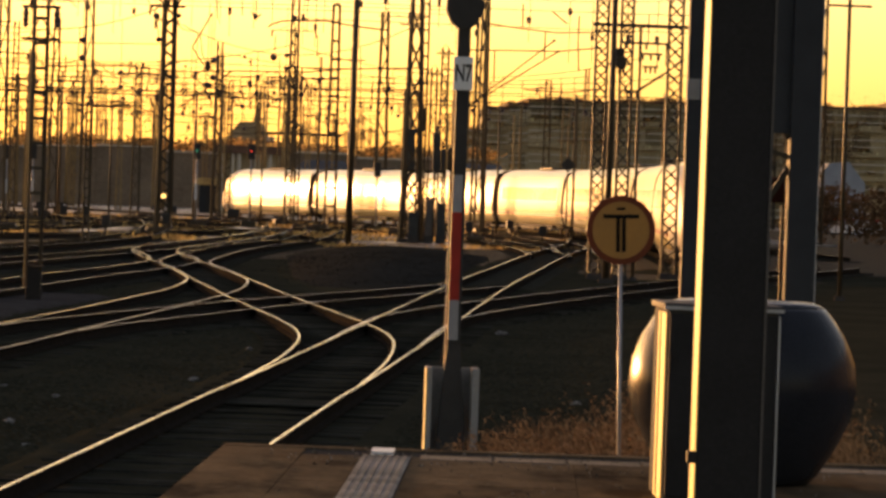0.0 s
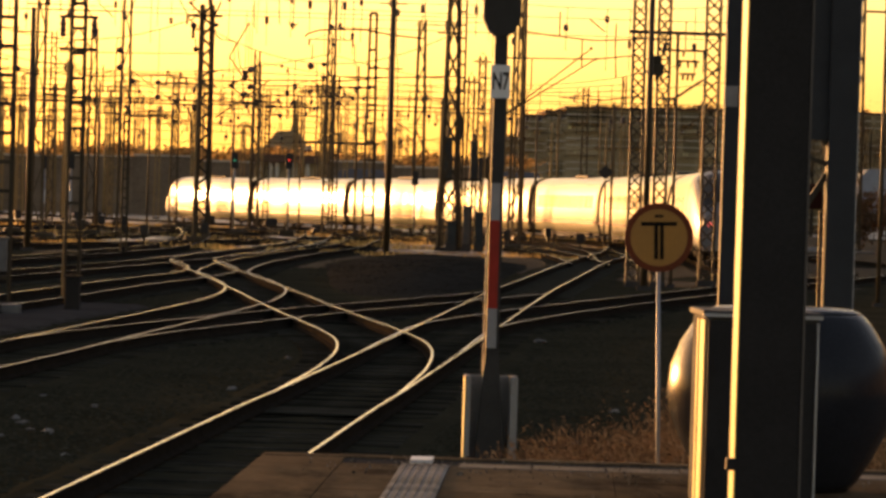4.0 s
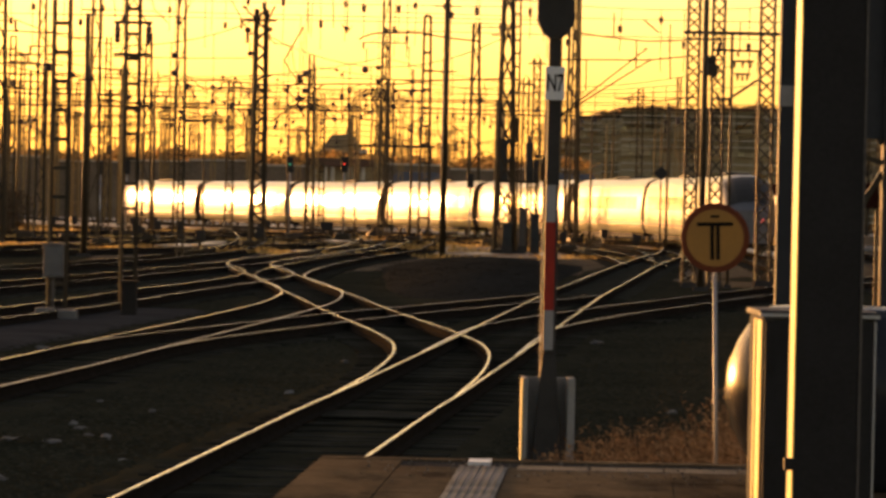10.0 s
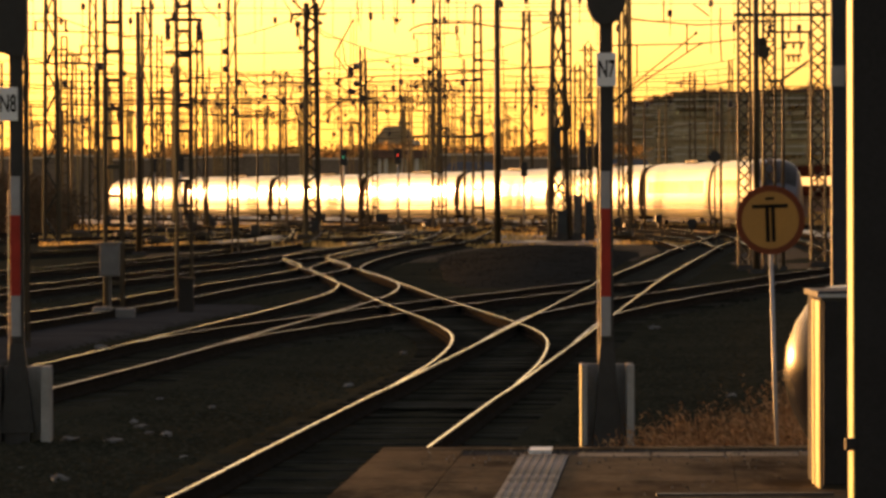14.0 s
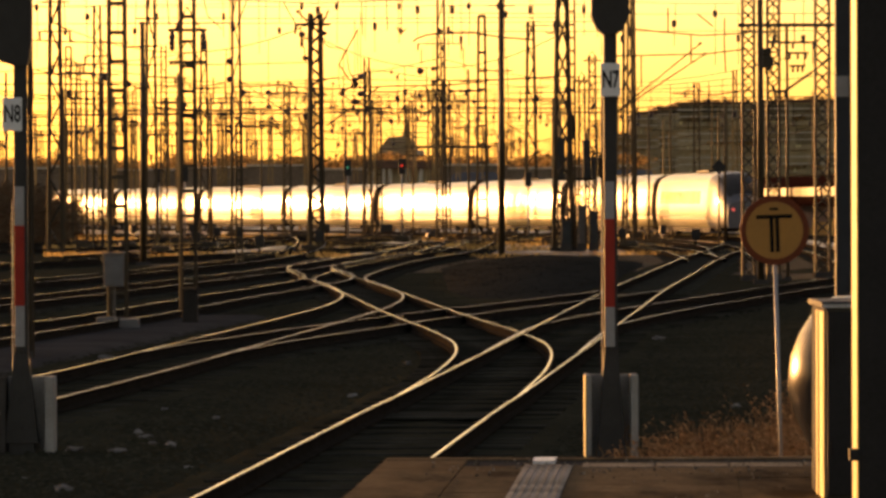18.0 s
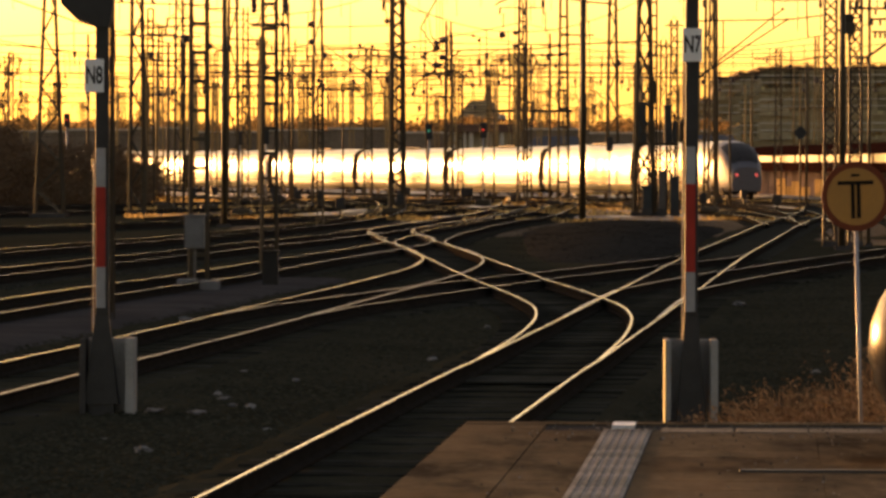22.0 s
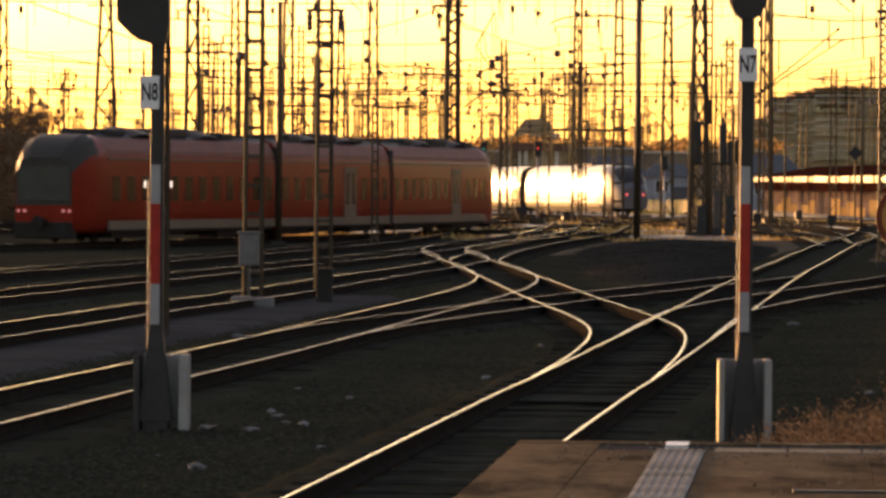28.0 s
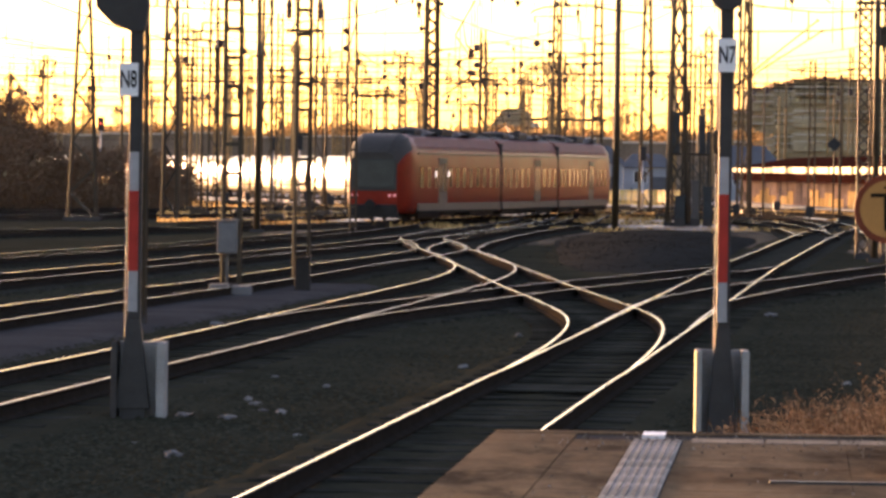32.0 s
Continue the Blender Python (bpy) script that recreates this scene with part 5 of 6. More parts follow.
def terrace_block(label, x0, x1, y, tops, bottom, storeys, seed):
    """Stepped block of flats: storeys with recessed glazing, slabs, parapets and planters; tops: (share of width, roof height) steps."""
    rng = random.Random(seed)
    b = thing("apartment_block", label, "building", pose(0, y, 0), group="terraced flats")
    steps = list(zip(tops, tops[1:] + [(1.0, 0)]))
    green = bmesh.new()
    for (f, top), (g, _) in steps:
        a, c = x0 + (x1 - x0) * f, x0 + (x1 - x0) * g
        part("wall", boxes((a, 0.75, bottom - 2, c, 26, top - 0.3)), M_FACADE, b)
        part("roof", boxes((a - 0.2, 0.2, top - 0.3, c + 0.2, 26.2, top), bevel=0.05), M_TILEROOF, b)
        for _ in range(int((c - a) * 1.2)):
            foliage(green, rng, (rng.uniform(a, c), rng.uniform(0.5, 4), top + 0.1), (0.7, 0.6, 0.28), 16, 0.2)
        high = (top - bottom) / storeys
        for k in range(storeys):
            z = bottom + k * high
            part("balcony_slab", boxes((a, -0.1, z - 0.1, c, 0.75, z + 0.14)), M_FACADE, b)
            # Pale rail colour stands in for glints along the balconies.
            part("handrail", boxes((a, -0.12, z + 1.1, c, 0.0, z + 1.24)), M_STONEPIER, b)
            part("planter_edge", boxes((a, -0.1, z + 2.0, c, 0.1, z + 2.16)), M_STONEPIER, b)
            x = a
            while x < c - 0.6:
                w = min(c - x, rng.uniform(1.6, 4.6))
                kind = rng.random()
                if kind < 0.35:
                    part("parapet", boxes((x + 0.05, 0.02, z + 0.14, x + w - 0.05, 0.14, z + rng.uniform(0.75, 1.1))), M_FACADE, b)
                if kind > 0.25:
                    part("window", boxes((x + 0.3, 0.69, z + 0.5, x + w - 0.3, 0.745, z + high - 0.5)), M_MURK, b)
                # Added plates, tilted at random to mirror the sun as flecks.
                for _ in range(rng.choice((0, 1, 1, 2, 3))):
                    q = rng.uniform(0.1, 0.45)
                    lo = x + rng.uniform(0.2, max(0.3, w - 1))
                    o = part("screen", boxes((-0.03, -q, 0.0, 0.03, q, rng.uniform(0.2, 0.6))), M_TRAINWHITE, b, "added balcony plate for sun glints")
                    o.matrix_basis = pose(lo, 0.2, z + 0.14, 0, 0, rng.uniform(-10, 35))
                for _ in range(rng.randrange(5)):
                    foliage(green, rng, (x + rng.uniform(0, w), 0.3, z + rng.uniform(0.6, 1.2)), (0.6, 0.3, 0.25), 14, 0.18)
                x += w
    tagged(part("planting", green, M_HAZELEAF, b, "brown planting on the balconies"), kind="stuff")
    return b


terrace_block("brown terraced block of flats with planted balconies", 27.6, 46.6, 640, [(0.0, 10.5), (0.15, 13.5), (0.3, 14.2), (0.44, 14.9)], -1.0, 5, 1)
terrace_block("long brown terraced block of flats with planted balconies", 47.0, 106.0, 636, [(0.0, 15.0), (0.3, 15.2), (0.62, 15.8)], -1.0, 5, 2)


def yard_wall():
    """Long sooty wall behind the yard, in bays between pilasters, with a coping."""
    w = thing("yard_wall", "long sooty brown masonry wall behind the yard", "wall", pose(0, 560, 0), kind="structure")
    bay = pil = cap = None
    for k in range(13):
        x = -72 + k * 7.6
        m = (x, 0, 0.25 * math.sin(k * 2.1))
        if bay is None:
            bay = part("bay", boxes((0, 0, -2, 7.2, 0.6, 5.75)), M_YARDWALL, w)
            pil = part("pilaster", boxes((7.2, -0.25, -2, 7.6, 0.7, 5.85), bevel=0.04), M_YARDWALL, w)
            cap = part("coping", boxes((-0.1, -0.2, 5.75, 7.3, 0.8, 5.98), bevel=0.04), M_STONEPIER, w, "pale coping stones")
            for o in (bay, pil, cap):
                o.matrix_basis = pose(*m)
        else:
            for o in (bay, pil, cap):
                again(o, *m)


yard_wall()


def far_roof():
    """Thin flat roof on rows of posts, above the wall."""
    r = thing("far_roof", "thin dark flat roof on slim posts beyond a wall", "canopy", pose(0.0, 566, 0))
    part("roof_slab", boxes((-0.4, 0, 8.1, 9.8, 4, 8.4)), M_STEEL, r)
    for k in range(12):
        part("post", bars(((-0.2 + k * 0.88, 0.3, -0.8), (-0.2 + k * 0.88, 0.3, 8.1), 0.12)), M_HAZESTEEL, r)


far_roof()


def goods_shed(bearing, dist, wide, eave, ridge, label):
    """Boarded shed with a hipped roof and a small window beside its door."""
    g = thing("goods_shed", label, "shed", spot(bearing, dist, 0), group="goods sheds")
    h = wide / 2
    part("wall", boxes((-h, 0, -1, h, 8, eave)), M_SHEDWALL, g)
    bm = bmesh.new()
    lo = [bm.verts.new(c) for c in ((-h - 0.4, -0.4, eave), (h + 0.4, -0.4, eave), (h + 0.4, 8.4, eave), (-h - 0.4, 8.4, eave))]
    r0, r1 = bm.verts.new((-h * 0.6, 4, ridge)), bm.verts.new((h * 0.6, 4, ridge))
    for q in ((lo[0], lo[1], r1, r0), (lo[1], lo[2], r1), (lo[2], lo[3], r0, r1), (lo[3], lo[0], r0), (lo[3], lo[2], lo[1], lo[0])):
        bm.faces.new(q)
    part("roof", bm, M_SHEDROOF, g)
    win = part("window", boxes((-h * 0.55, -0.06, 1.75, -h * 0.55 + 1.3, -0.01, 2.85)), M_WINDOW, g)
    part("frame", boxes((-h * 0.55 - 0.08, -0.09, 1.67, -h * 0.55, -0.005, 2.93), (-h * 0.55 + 1.3, -0.09, 1.67, -h * 0.55 + 1.38, -0.005, 2.93),
                        (-h * 0.55 + 0.61, -0.09, 1.75, -h * 0.55 + 0.69, -0.005, 2.85)), M_WHITE, win, "white window frame")
    part("door", boxes((h * 0.2, -0.06, -0.6, h * 0.2 + 1.6, -0.01, 2.3)), M_SHEDROOF, g, "dark boarded door")


goods_shed(14.0, 482, 6.6, 3.6, 5.4, "pale blue-grey boarded shed with a hipped slate roof")
goods_shed(47.2, 468, 5.6, 3.6, 5.5, "mauve-grey boarded shed with a hipped roof")
goods_shed(26.0, 500, 5.0, 3.3, 4.7, "small pale shed with a grey hipped roof")
# Added out of view: blocks the low sky mirrored in the railcar.
building("city_block", "added unseen building mass that darkens railcar reflections", pose(75, 150, -1, 0, 0, -80), 330, 30, 24, 7, 60, M_FACADE, win=(0.5, 0.5))


def signal_hut():
    """Dark lineside hut with a pale annex, both under flat roofs."""
    g = thing("lineside_hut", "dark lineside hut with a sunlit roof edge", "hut", spot(-9.6, 480, 0))
    part("wall", boxes((-1.1, 0, -1, 1.1, 2.6, 2.5)), M_POST, g)
    part("roof", boxes((-1.4, -0.3, 2.5, 1.3, 2.9, 3.2), bevel=0.04), M_GOLDPANEL, g, "roof slab coloured as if sunlit")
    part("door", boxes((-0.4, -0.05, -0.6, 0.5, -0.005, 1.8)), M_BLACK, g)
    a = thing("lineside_cabin", "pale cabin beside the lineside hut", "hut", spot(-4.9, 481, 0))
    part("wall", boxes((-1.1, 0, -1, 1.1, 2.4, 2.9)), M_STONEPIER, a)
    part("roof", boxes((-1.25, -0.15, 2.9, 1.25, 2.55, 3.1), bevel=0.03), M_TILEROOF, a)
    part("window", boxes((-0.5, -0.05, 0.8, 0.5, -0.005, 2.0)), M_WINDOW, a)


signal_hut()


def church():
    c = thing("church", "distant tiered church roof with a slender spire", "church", spot(-1.6, 700, 0))
    for x0, x1, y, lo, hi, t0, t1 in ((-3.7, 3.1, 0.0, 9.0, 10.1, -2.9, 2.5), (-2.9, 2.5, 0.7, 10.05, 11.0, -2.3, 2.0), (-2.3, 2.0, 1.3, 10.95, 11.75, -1.7, 1.4)):
        bm = bmesh.new()
        a = [bm.verts.new(p) for p in ((x0, y, lo), (x1, y, lo), (x1, 9 - y, lo), (x0, 9 - y, lo))]
        b = [bm.verts.new(p) for p in ((t0, y + 0.7, hi), (t1, y + 0.7, hi), (t1, 8.3 - y, hi), (t0, 8.3 - y, hi))]
        bm.faces.new(a[::-1])
        bm.faces.new(b)
        for q in range(4):
            bm.faces.new((a[q], a[(q + 1) % 4], b[(q + 1) % 4], b[q]))
        part("roof_tier", bm, M_CHURCH, c)
        part("tier_edge", boxes((x0 - 0.12, y - 0.12, lo - 0.14, x1 + 0.12, y + 0.1, lo + 0.02)), M_TILEROOF, c)
    part("wall", boxes((-3.3, 0.5, -2, 2.8, 8.5, 8.9)), M_FACADE, c)
    part("spire", lathe([(0.8, 11.0), (0.62, 11.9), (0.3, 12.9), (0.04, 15.7)], 8, centre=(0.86, 3, 0)), M_CHURCH, c)
    part("eave_slab", boxes((-6.3, -0.6, 8.75, 3.7, 9.5, 9.0)), M_TILEROOF, c)
    # Paler stone paints the sunlight on this gable.
    part("gable", boxes((2.3, -0.4, 9.0, 3.5, 0.6, 9.7), bevel=0.1), M_STONEPIER, c, "gable coloured pale as if sunlit")


church()


def gate_house():
    g = thing("gate_house", "dark gatehouse with pale columns", "building", spot(-2.0, 478, 0))
    part("wall", boxes((-3.1, 0.8, -1, 3.1, 3.6, 6.0)), M_FACADE, g)
    for x in (-2.5, -1.53, -0.86, 0.9, 2.2):
        part("column", lathe([(0.26, -1.0), (0.22, 5.75)], 14, centre=(x, 0, 0)), M_STONEPIER, g, "pale stone column")
    part("lintel", boxes((-3.3, -0.4, 5.75, 3.3, 3.9, 6.55), bevel=0.05), M_TILEROOF, g)


gate_house()


def tree_line():
    """Hazy brown tree tops and scrub along the far edge of the yard."""
    rng = random.Random(17)
    bm = bmesh.new()
    for _ in range(620):
        d = rng.uniform(575, 640)
        b = rng.uniform(-140, 48)
        foliage(bm, rng, (b * d / 1000, d, rng.uniform(4.2, 6.9) + 1.0 * noise.noise((b * 0.12, 0, 2))), (2.2, 2.0, 0.75), 60, 0.32)
    tagged(part("tree_line", bm, M_HAZELEAF), "hazy brown line of trees behind the yard", "trees", kind="stuff")


tree_line()


def tree(bearing, dist, height, spread, seed):
    rng = random.Random(seed)
    t = thing("tree", "dark bare-looking tree at the edge of the yard", "tree", spot(bearing, dist, GROUND), group="trees")
    part("trunk", lathe([(0.22, -0.2), (0.16, height * 0.4), (0.05, height * 0.85)], 8), M_BARK, t)
    crown = bmesh.new()
    for _ in range(14):
        a, f = rng.uniform(0, 6.28), rng.uniform(0.35, 0.8)
        tip = Vector((math.cos(a) * spread * rng.uniform(0.3, 0.9), math.sin(a) * spread * 0.6, height * rng.uniform(0.5, 0.97)))
        part("limb", bars(((0, 0, height * f * 0.7), tip, 0.06)), M_BARK, t)
        foliage(crown, rng, tip, (spread * 0.42, spread * 0.4, height * 0.14), 380, 0.07)
    part("crown", crown, M_DARKLEAF, t)


for i, (b, d, h, s) in enumerate(((-104, 320, 6.9, 1.6), (-109, 300, 6.2, 1.6), (-114, 310, 7.0, 3.0), (120, 500, 13, 5), (108, 520, 12, 5), (-120, 300, 6, 3))):
    tree(b, d, h, s, i)


def mound_place(f, g):
    """Place on the mound at the shares f of its length and g of its width: x and height."""
    d = 122 + 75 * f
    x0, x1 = float(np.interp(d, (122, 178, 197), (0.95, 0.95, 2.4))), float(np.interp(d, (122, 150, 197), (4.1, 6.6, 10.3)))
    rise = math.sin(math.pi * min(1, f * 2.6) / 2) * math.sin(math.pi * min(1, (1 - f) * 5) / 2) * math.sin(math.pi * g) ** 0.8
    return x0 + (x1 - x0) * g, -0.32 + 0.5 * rise


def hedge():
    rng = random.Random(11)
    bm = bmesh.new()
    for _ in range(300):
        d = rng.uniform(262, 300)
        b = rng.uniform(-135, -70.5)
        top = float(np.interp(b, (-135, -103, -100, -97, -76, -75, -70), (5.2, 4.6, 3.6, 3.0, 2.8, 2.3, 2.1)))
        foliage(bm, rng, (b * d / 1000, d, rng.uniform(-0.2, top)), (1.3, 1.4, 0.55), 260, 0.075)
    for _ in range(46):
        foliage(bm, rng, (rng.uniform(36, 46), rng.uniform(316, 326), rng.uniform(0.2, 3.2)), (1.2, 1.0, 0.8), 80, 0.16)
    tagged(part("hedge", bm, M_DARKLEAF), "dark scrub along the edge of the yard", "shrubs", kind="stuff")
    bm = bmesh.new()
    for _ in range(150):
        f = 0.05 + 0.9 * rng.random()
        g = 0.06 + 0.88 * rng.random()
        x, z = mound_place(f, g)
        foliage(bm, rng, (x, 122 + 75 * f, z + 0.01), (1.2, 3.0, 0.03), 60, 0.02)
    tagged(part("scrub", bm, M_SCRUB), "low dark scrub on a mound between the tracks", "shrubs", kind="stuff")


hedge()


def mound():
    bm = bmesh.new()
    n, k = 36, 22
    rows = []
    for i in range(n + 1):
        row = []
        for j in range(k + 1):
            x, z = mound_place(i / n, j / k)
            row.append(bm.verts.new((x, 122 + 75 * i / n, z + 0.02 * noise.noise((x * 0.9, i * 0.7, 1)))))
        rows.append(row)
    for a, b in zip(rows, rows[1:]):
        for j in range(k):
            bm.faces.new((a[j], a[j + 1], b[j + 1], b[j]))
    tagged(part("earth_mound", bm, M_SOIL, None, "", True), "low dark earth mound between the tracks", "mound", kind="structure")


mound()


def dry_grass():
    rng = random.Random(21)
    bm = bmesh.new()
    for _ in range(15000):
        y = rng.uniform(31.2, 38)
        x = rng.uniform(1.55, 4.3)
        if rng.random() > min(1, (x - 1.3) / 1.2):
            continue
        z0 = -0.3
        h = rng.uniform(0.4, 1.1) * (0.75 + 0.35 * noise.noise((x * 1.5, y * 0.8, 5))) * min(1.15, 0.65 + (x - 1.4) * 0.25) + 0.25
        lean = Vector((rng.gauss(0, 0.13), rng.gauss(0, 0.1), 0))
        w = rng.uniform(0.004, 0.01)
        a = rng.uniform(0, 3.14)
        s = Vector((math.cos(a) * w, math.sin(a) * w, 0))
        p = Vector((x, y, z0))
        m = p + lean * 0.4 + Vector((0, 0, h * 0.6))
        q = p + lean + Vector((0, 0, h))
        v = [bm.verts.new(c) for c in (p - s, p + s, m + s * 0.8, m - s * 0.8, q)]
        bm.faces.new(v[:4])
        bm.faces.new((v[3], v[2], v[4]))
        if rng.random() < 0.8:
            for _ in range(4):
                c = q - Vector((0, 0, rng.uniform(0, 0.15))) + Vector((rng.gauss(0, 0.02), rng.gauss(0, 0.02), 0))
                e = Vector((rng.uniform(-1, 1), rng.uniform(-1, 1), rng.uniform(0, 1))) * 0.024
                bm.faces.new([bm.verts.new(c - e), bm.verts.new(c + Vector((0.008, 0, 0.012))), bm.verts.new(c + e)])
    tagged(part("dry_grass", bm, M_GRASS), "tall dry reddish grass behind the platform end", "grass", kind="stuff")


dry_grass()


def yard_weeds():
    """Dry weeds in ragged strips between the far tracks, thickened to imitate golden ground glare."""
    rng = random.Random(77)
    bm = bmesh.new()
    made = 0
    while made < 19000:
        d = rng.uniform(206, 372)
        b = rng.uniform(-76, 72)
        x = b * d / 1000
        if noise.noise((x * 0.13 + d * 0.01, d * 0.12, 41)) < 0.16 or abs(x - np.interp(d, (206, 265, 305, 350, 386), (18, 19.3, 16.3, 7.7, -1.5))) < 1.9:
            continue
        made += 1
        h, w, a = rng.uniform(0.05, 0.24), rng.uniform(0.015, 0.05), rng.uniform(0, 3.14)
        s = Vector((math.cos(a) * w, math.sin(a) * w, 0))
        p = Vector((x, d, GROUND - 0.05 + terrain(d)))
        q = p + Vector((rng.gauss(0, 0.08), rng.gauss(0, 0.08), h))
        v = [bm.verts.new(c) for c in (p - s, p + s, q + s * 0.4, q - s * 0.6)]
        bm.faces.new(v)
    tagged(part("yard_weeds", bm, M_WEED), "dry golden weeds between the far tracks", "weeds", kind="stuff")


yard_weeds()


def litter():
    """Crumpled scraps and pale stones on the gravel."""
    rng = random.Random(4)
    spots = [(-69.9, 50.3, 0.16), (-60.9, 50.0, 0.17), (-56.4, 54, 0.1), (-55.1, 53.0, 0.13), (-53.4, 51.6, 0.1), (-49.7, 51.2, 0.12), (-72, 43.5, 0.14), (-11.8, 63.6, 0.12), (-0.3, 76, 0.1),
             (52.1, 88, 0.22), (-80.3, 45.3, 0.06), (-63.2, 79, 0.18), (-40.2, 57.6, 0.08), (-35.6, 42.9, 0.1), (31, 31.6, 0.2), (34, 32.4, 0.14), (37, 32.0, 0.24), (29, 32.8, 0.12), (39.5, 32.6, 0.16),
             (12, 50, 0.12), (22, 72, 0.16), (-46, 47, 0.07), (-51, 60, 0.08), (-20, 52, 0.07), (-66, 58, 0.07), (60, 52, 0.1), (68, 60, 0.12)]
    for b, d, wide in spots:
        bm = bmesh.new()
        bmesh.ops.create_icosphere(bm, subdivisions=2, radius=wide / 2)
        flat = rng.uniform(0.25, 0.6)
        for v in bm.verts:
            k = 1 + 0.7 * noise.noise(v.co * (9 / wide) * 0.3 + Vector((b, d, 0)))
            v.co = Vector((v.co.x * k * 1.2, v.co.y * k, v.co.z * k * flat))
        s = tagged(part("litter", bm, M_PALEBOX if rng.random() < 0.6 else M_TACTILE), "pale crumpled scrap of rubbish on the gravel", "litter", "scraps")
        s.matrix_basis = spot(b, d, GROUND + wide * 0.1, rng.uniform(0, 90))


litter()


# ---- trains ----
def shell(bm, shape, y0, y1, nose=None):
    """Body along y with a cross-section given as (x, z); the nose function scales a section towards an end."""
    n = 12 if nose else 1
    rows = []
    ys = [y0 + (y1 - y0) * i / n for i in range(n + 1)]
    for y in ys:
        sx, top, low = nose(y) if nose else (1, 1, 0)
        rows.append([bm.verts.new((x * sx, y, low + (z - low) * top if z > low else z)) for x, z in shape])
    k = len(shape)
    for a, b in zip(rows, rows[1:]):
        for i in range(k):
            bm.faces.new((a[i], b[i], b[(i + 1) % k], a[(i + 1) % k]))
    for ring in (rows[0], rows[-1][::-1]):
        bm.faces.new([bm.verts.new(v.co) for v in ring])
    return bm


ICE_SHAPE = [(-1.30, 0.55), (-1.42, 0.9), (-1.48, 1.4), (-1.47, 2.0), (-1.42, 2.6), (-1.32, 3.15), (-1.12, 3.5), (-0.7, 3.72), (-0.25, 3.8),
             (0.25, 3.8), (0.7, 3.72), (1.12, 3.5), (1.32, 3.15), (1.42, 2.6), (1.47, 2.0), (1.48, 1.4), (1.42, 0.9), (1.30, 0.55)]


def bogie(parent, y, name="bogie"):
    b = part(name, boxes((-1.1, y - 1.7, 0.35, 1.1, y + 1.7, 0.75), (-1.25, y - 1.9, 0.5, -1.1, y + 1.9, 0.8), (1.1, y - 1.9, 0.5, 1.25, y + 1.9, 0.8), bevel=0.03), M_UNDER, parent)
    for dy in (-1.25, 1.25):
        for x in (-0.75, 0.75):
            w = part("wheel", lathe([(0.46, -0.06), (0.46, 0.06)], 20), M_UNDER, b)
            w.matrix_basis = pose(x, y + dy, 0.46, 0, 90, 0)


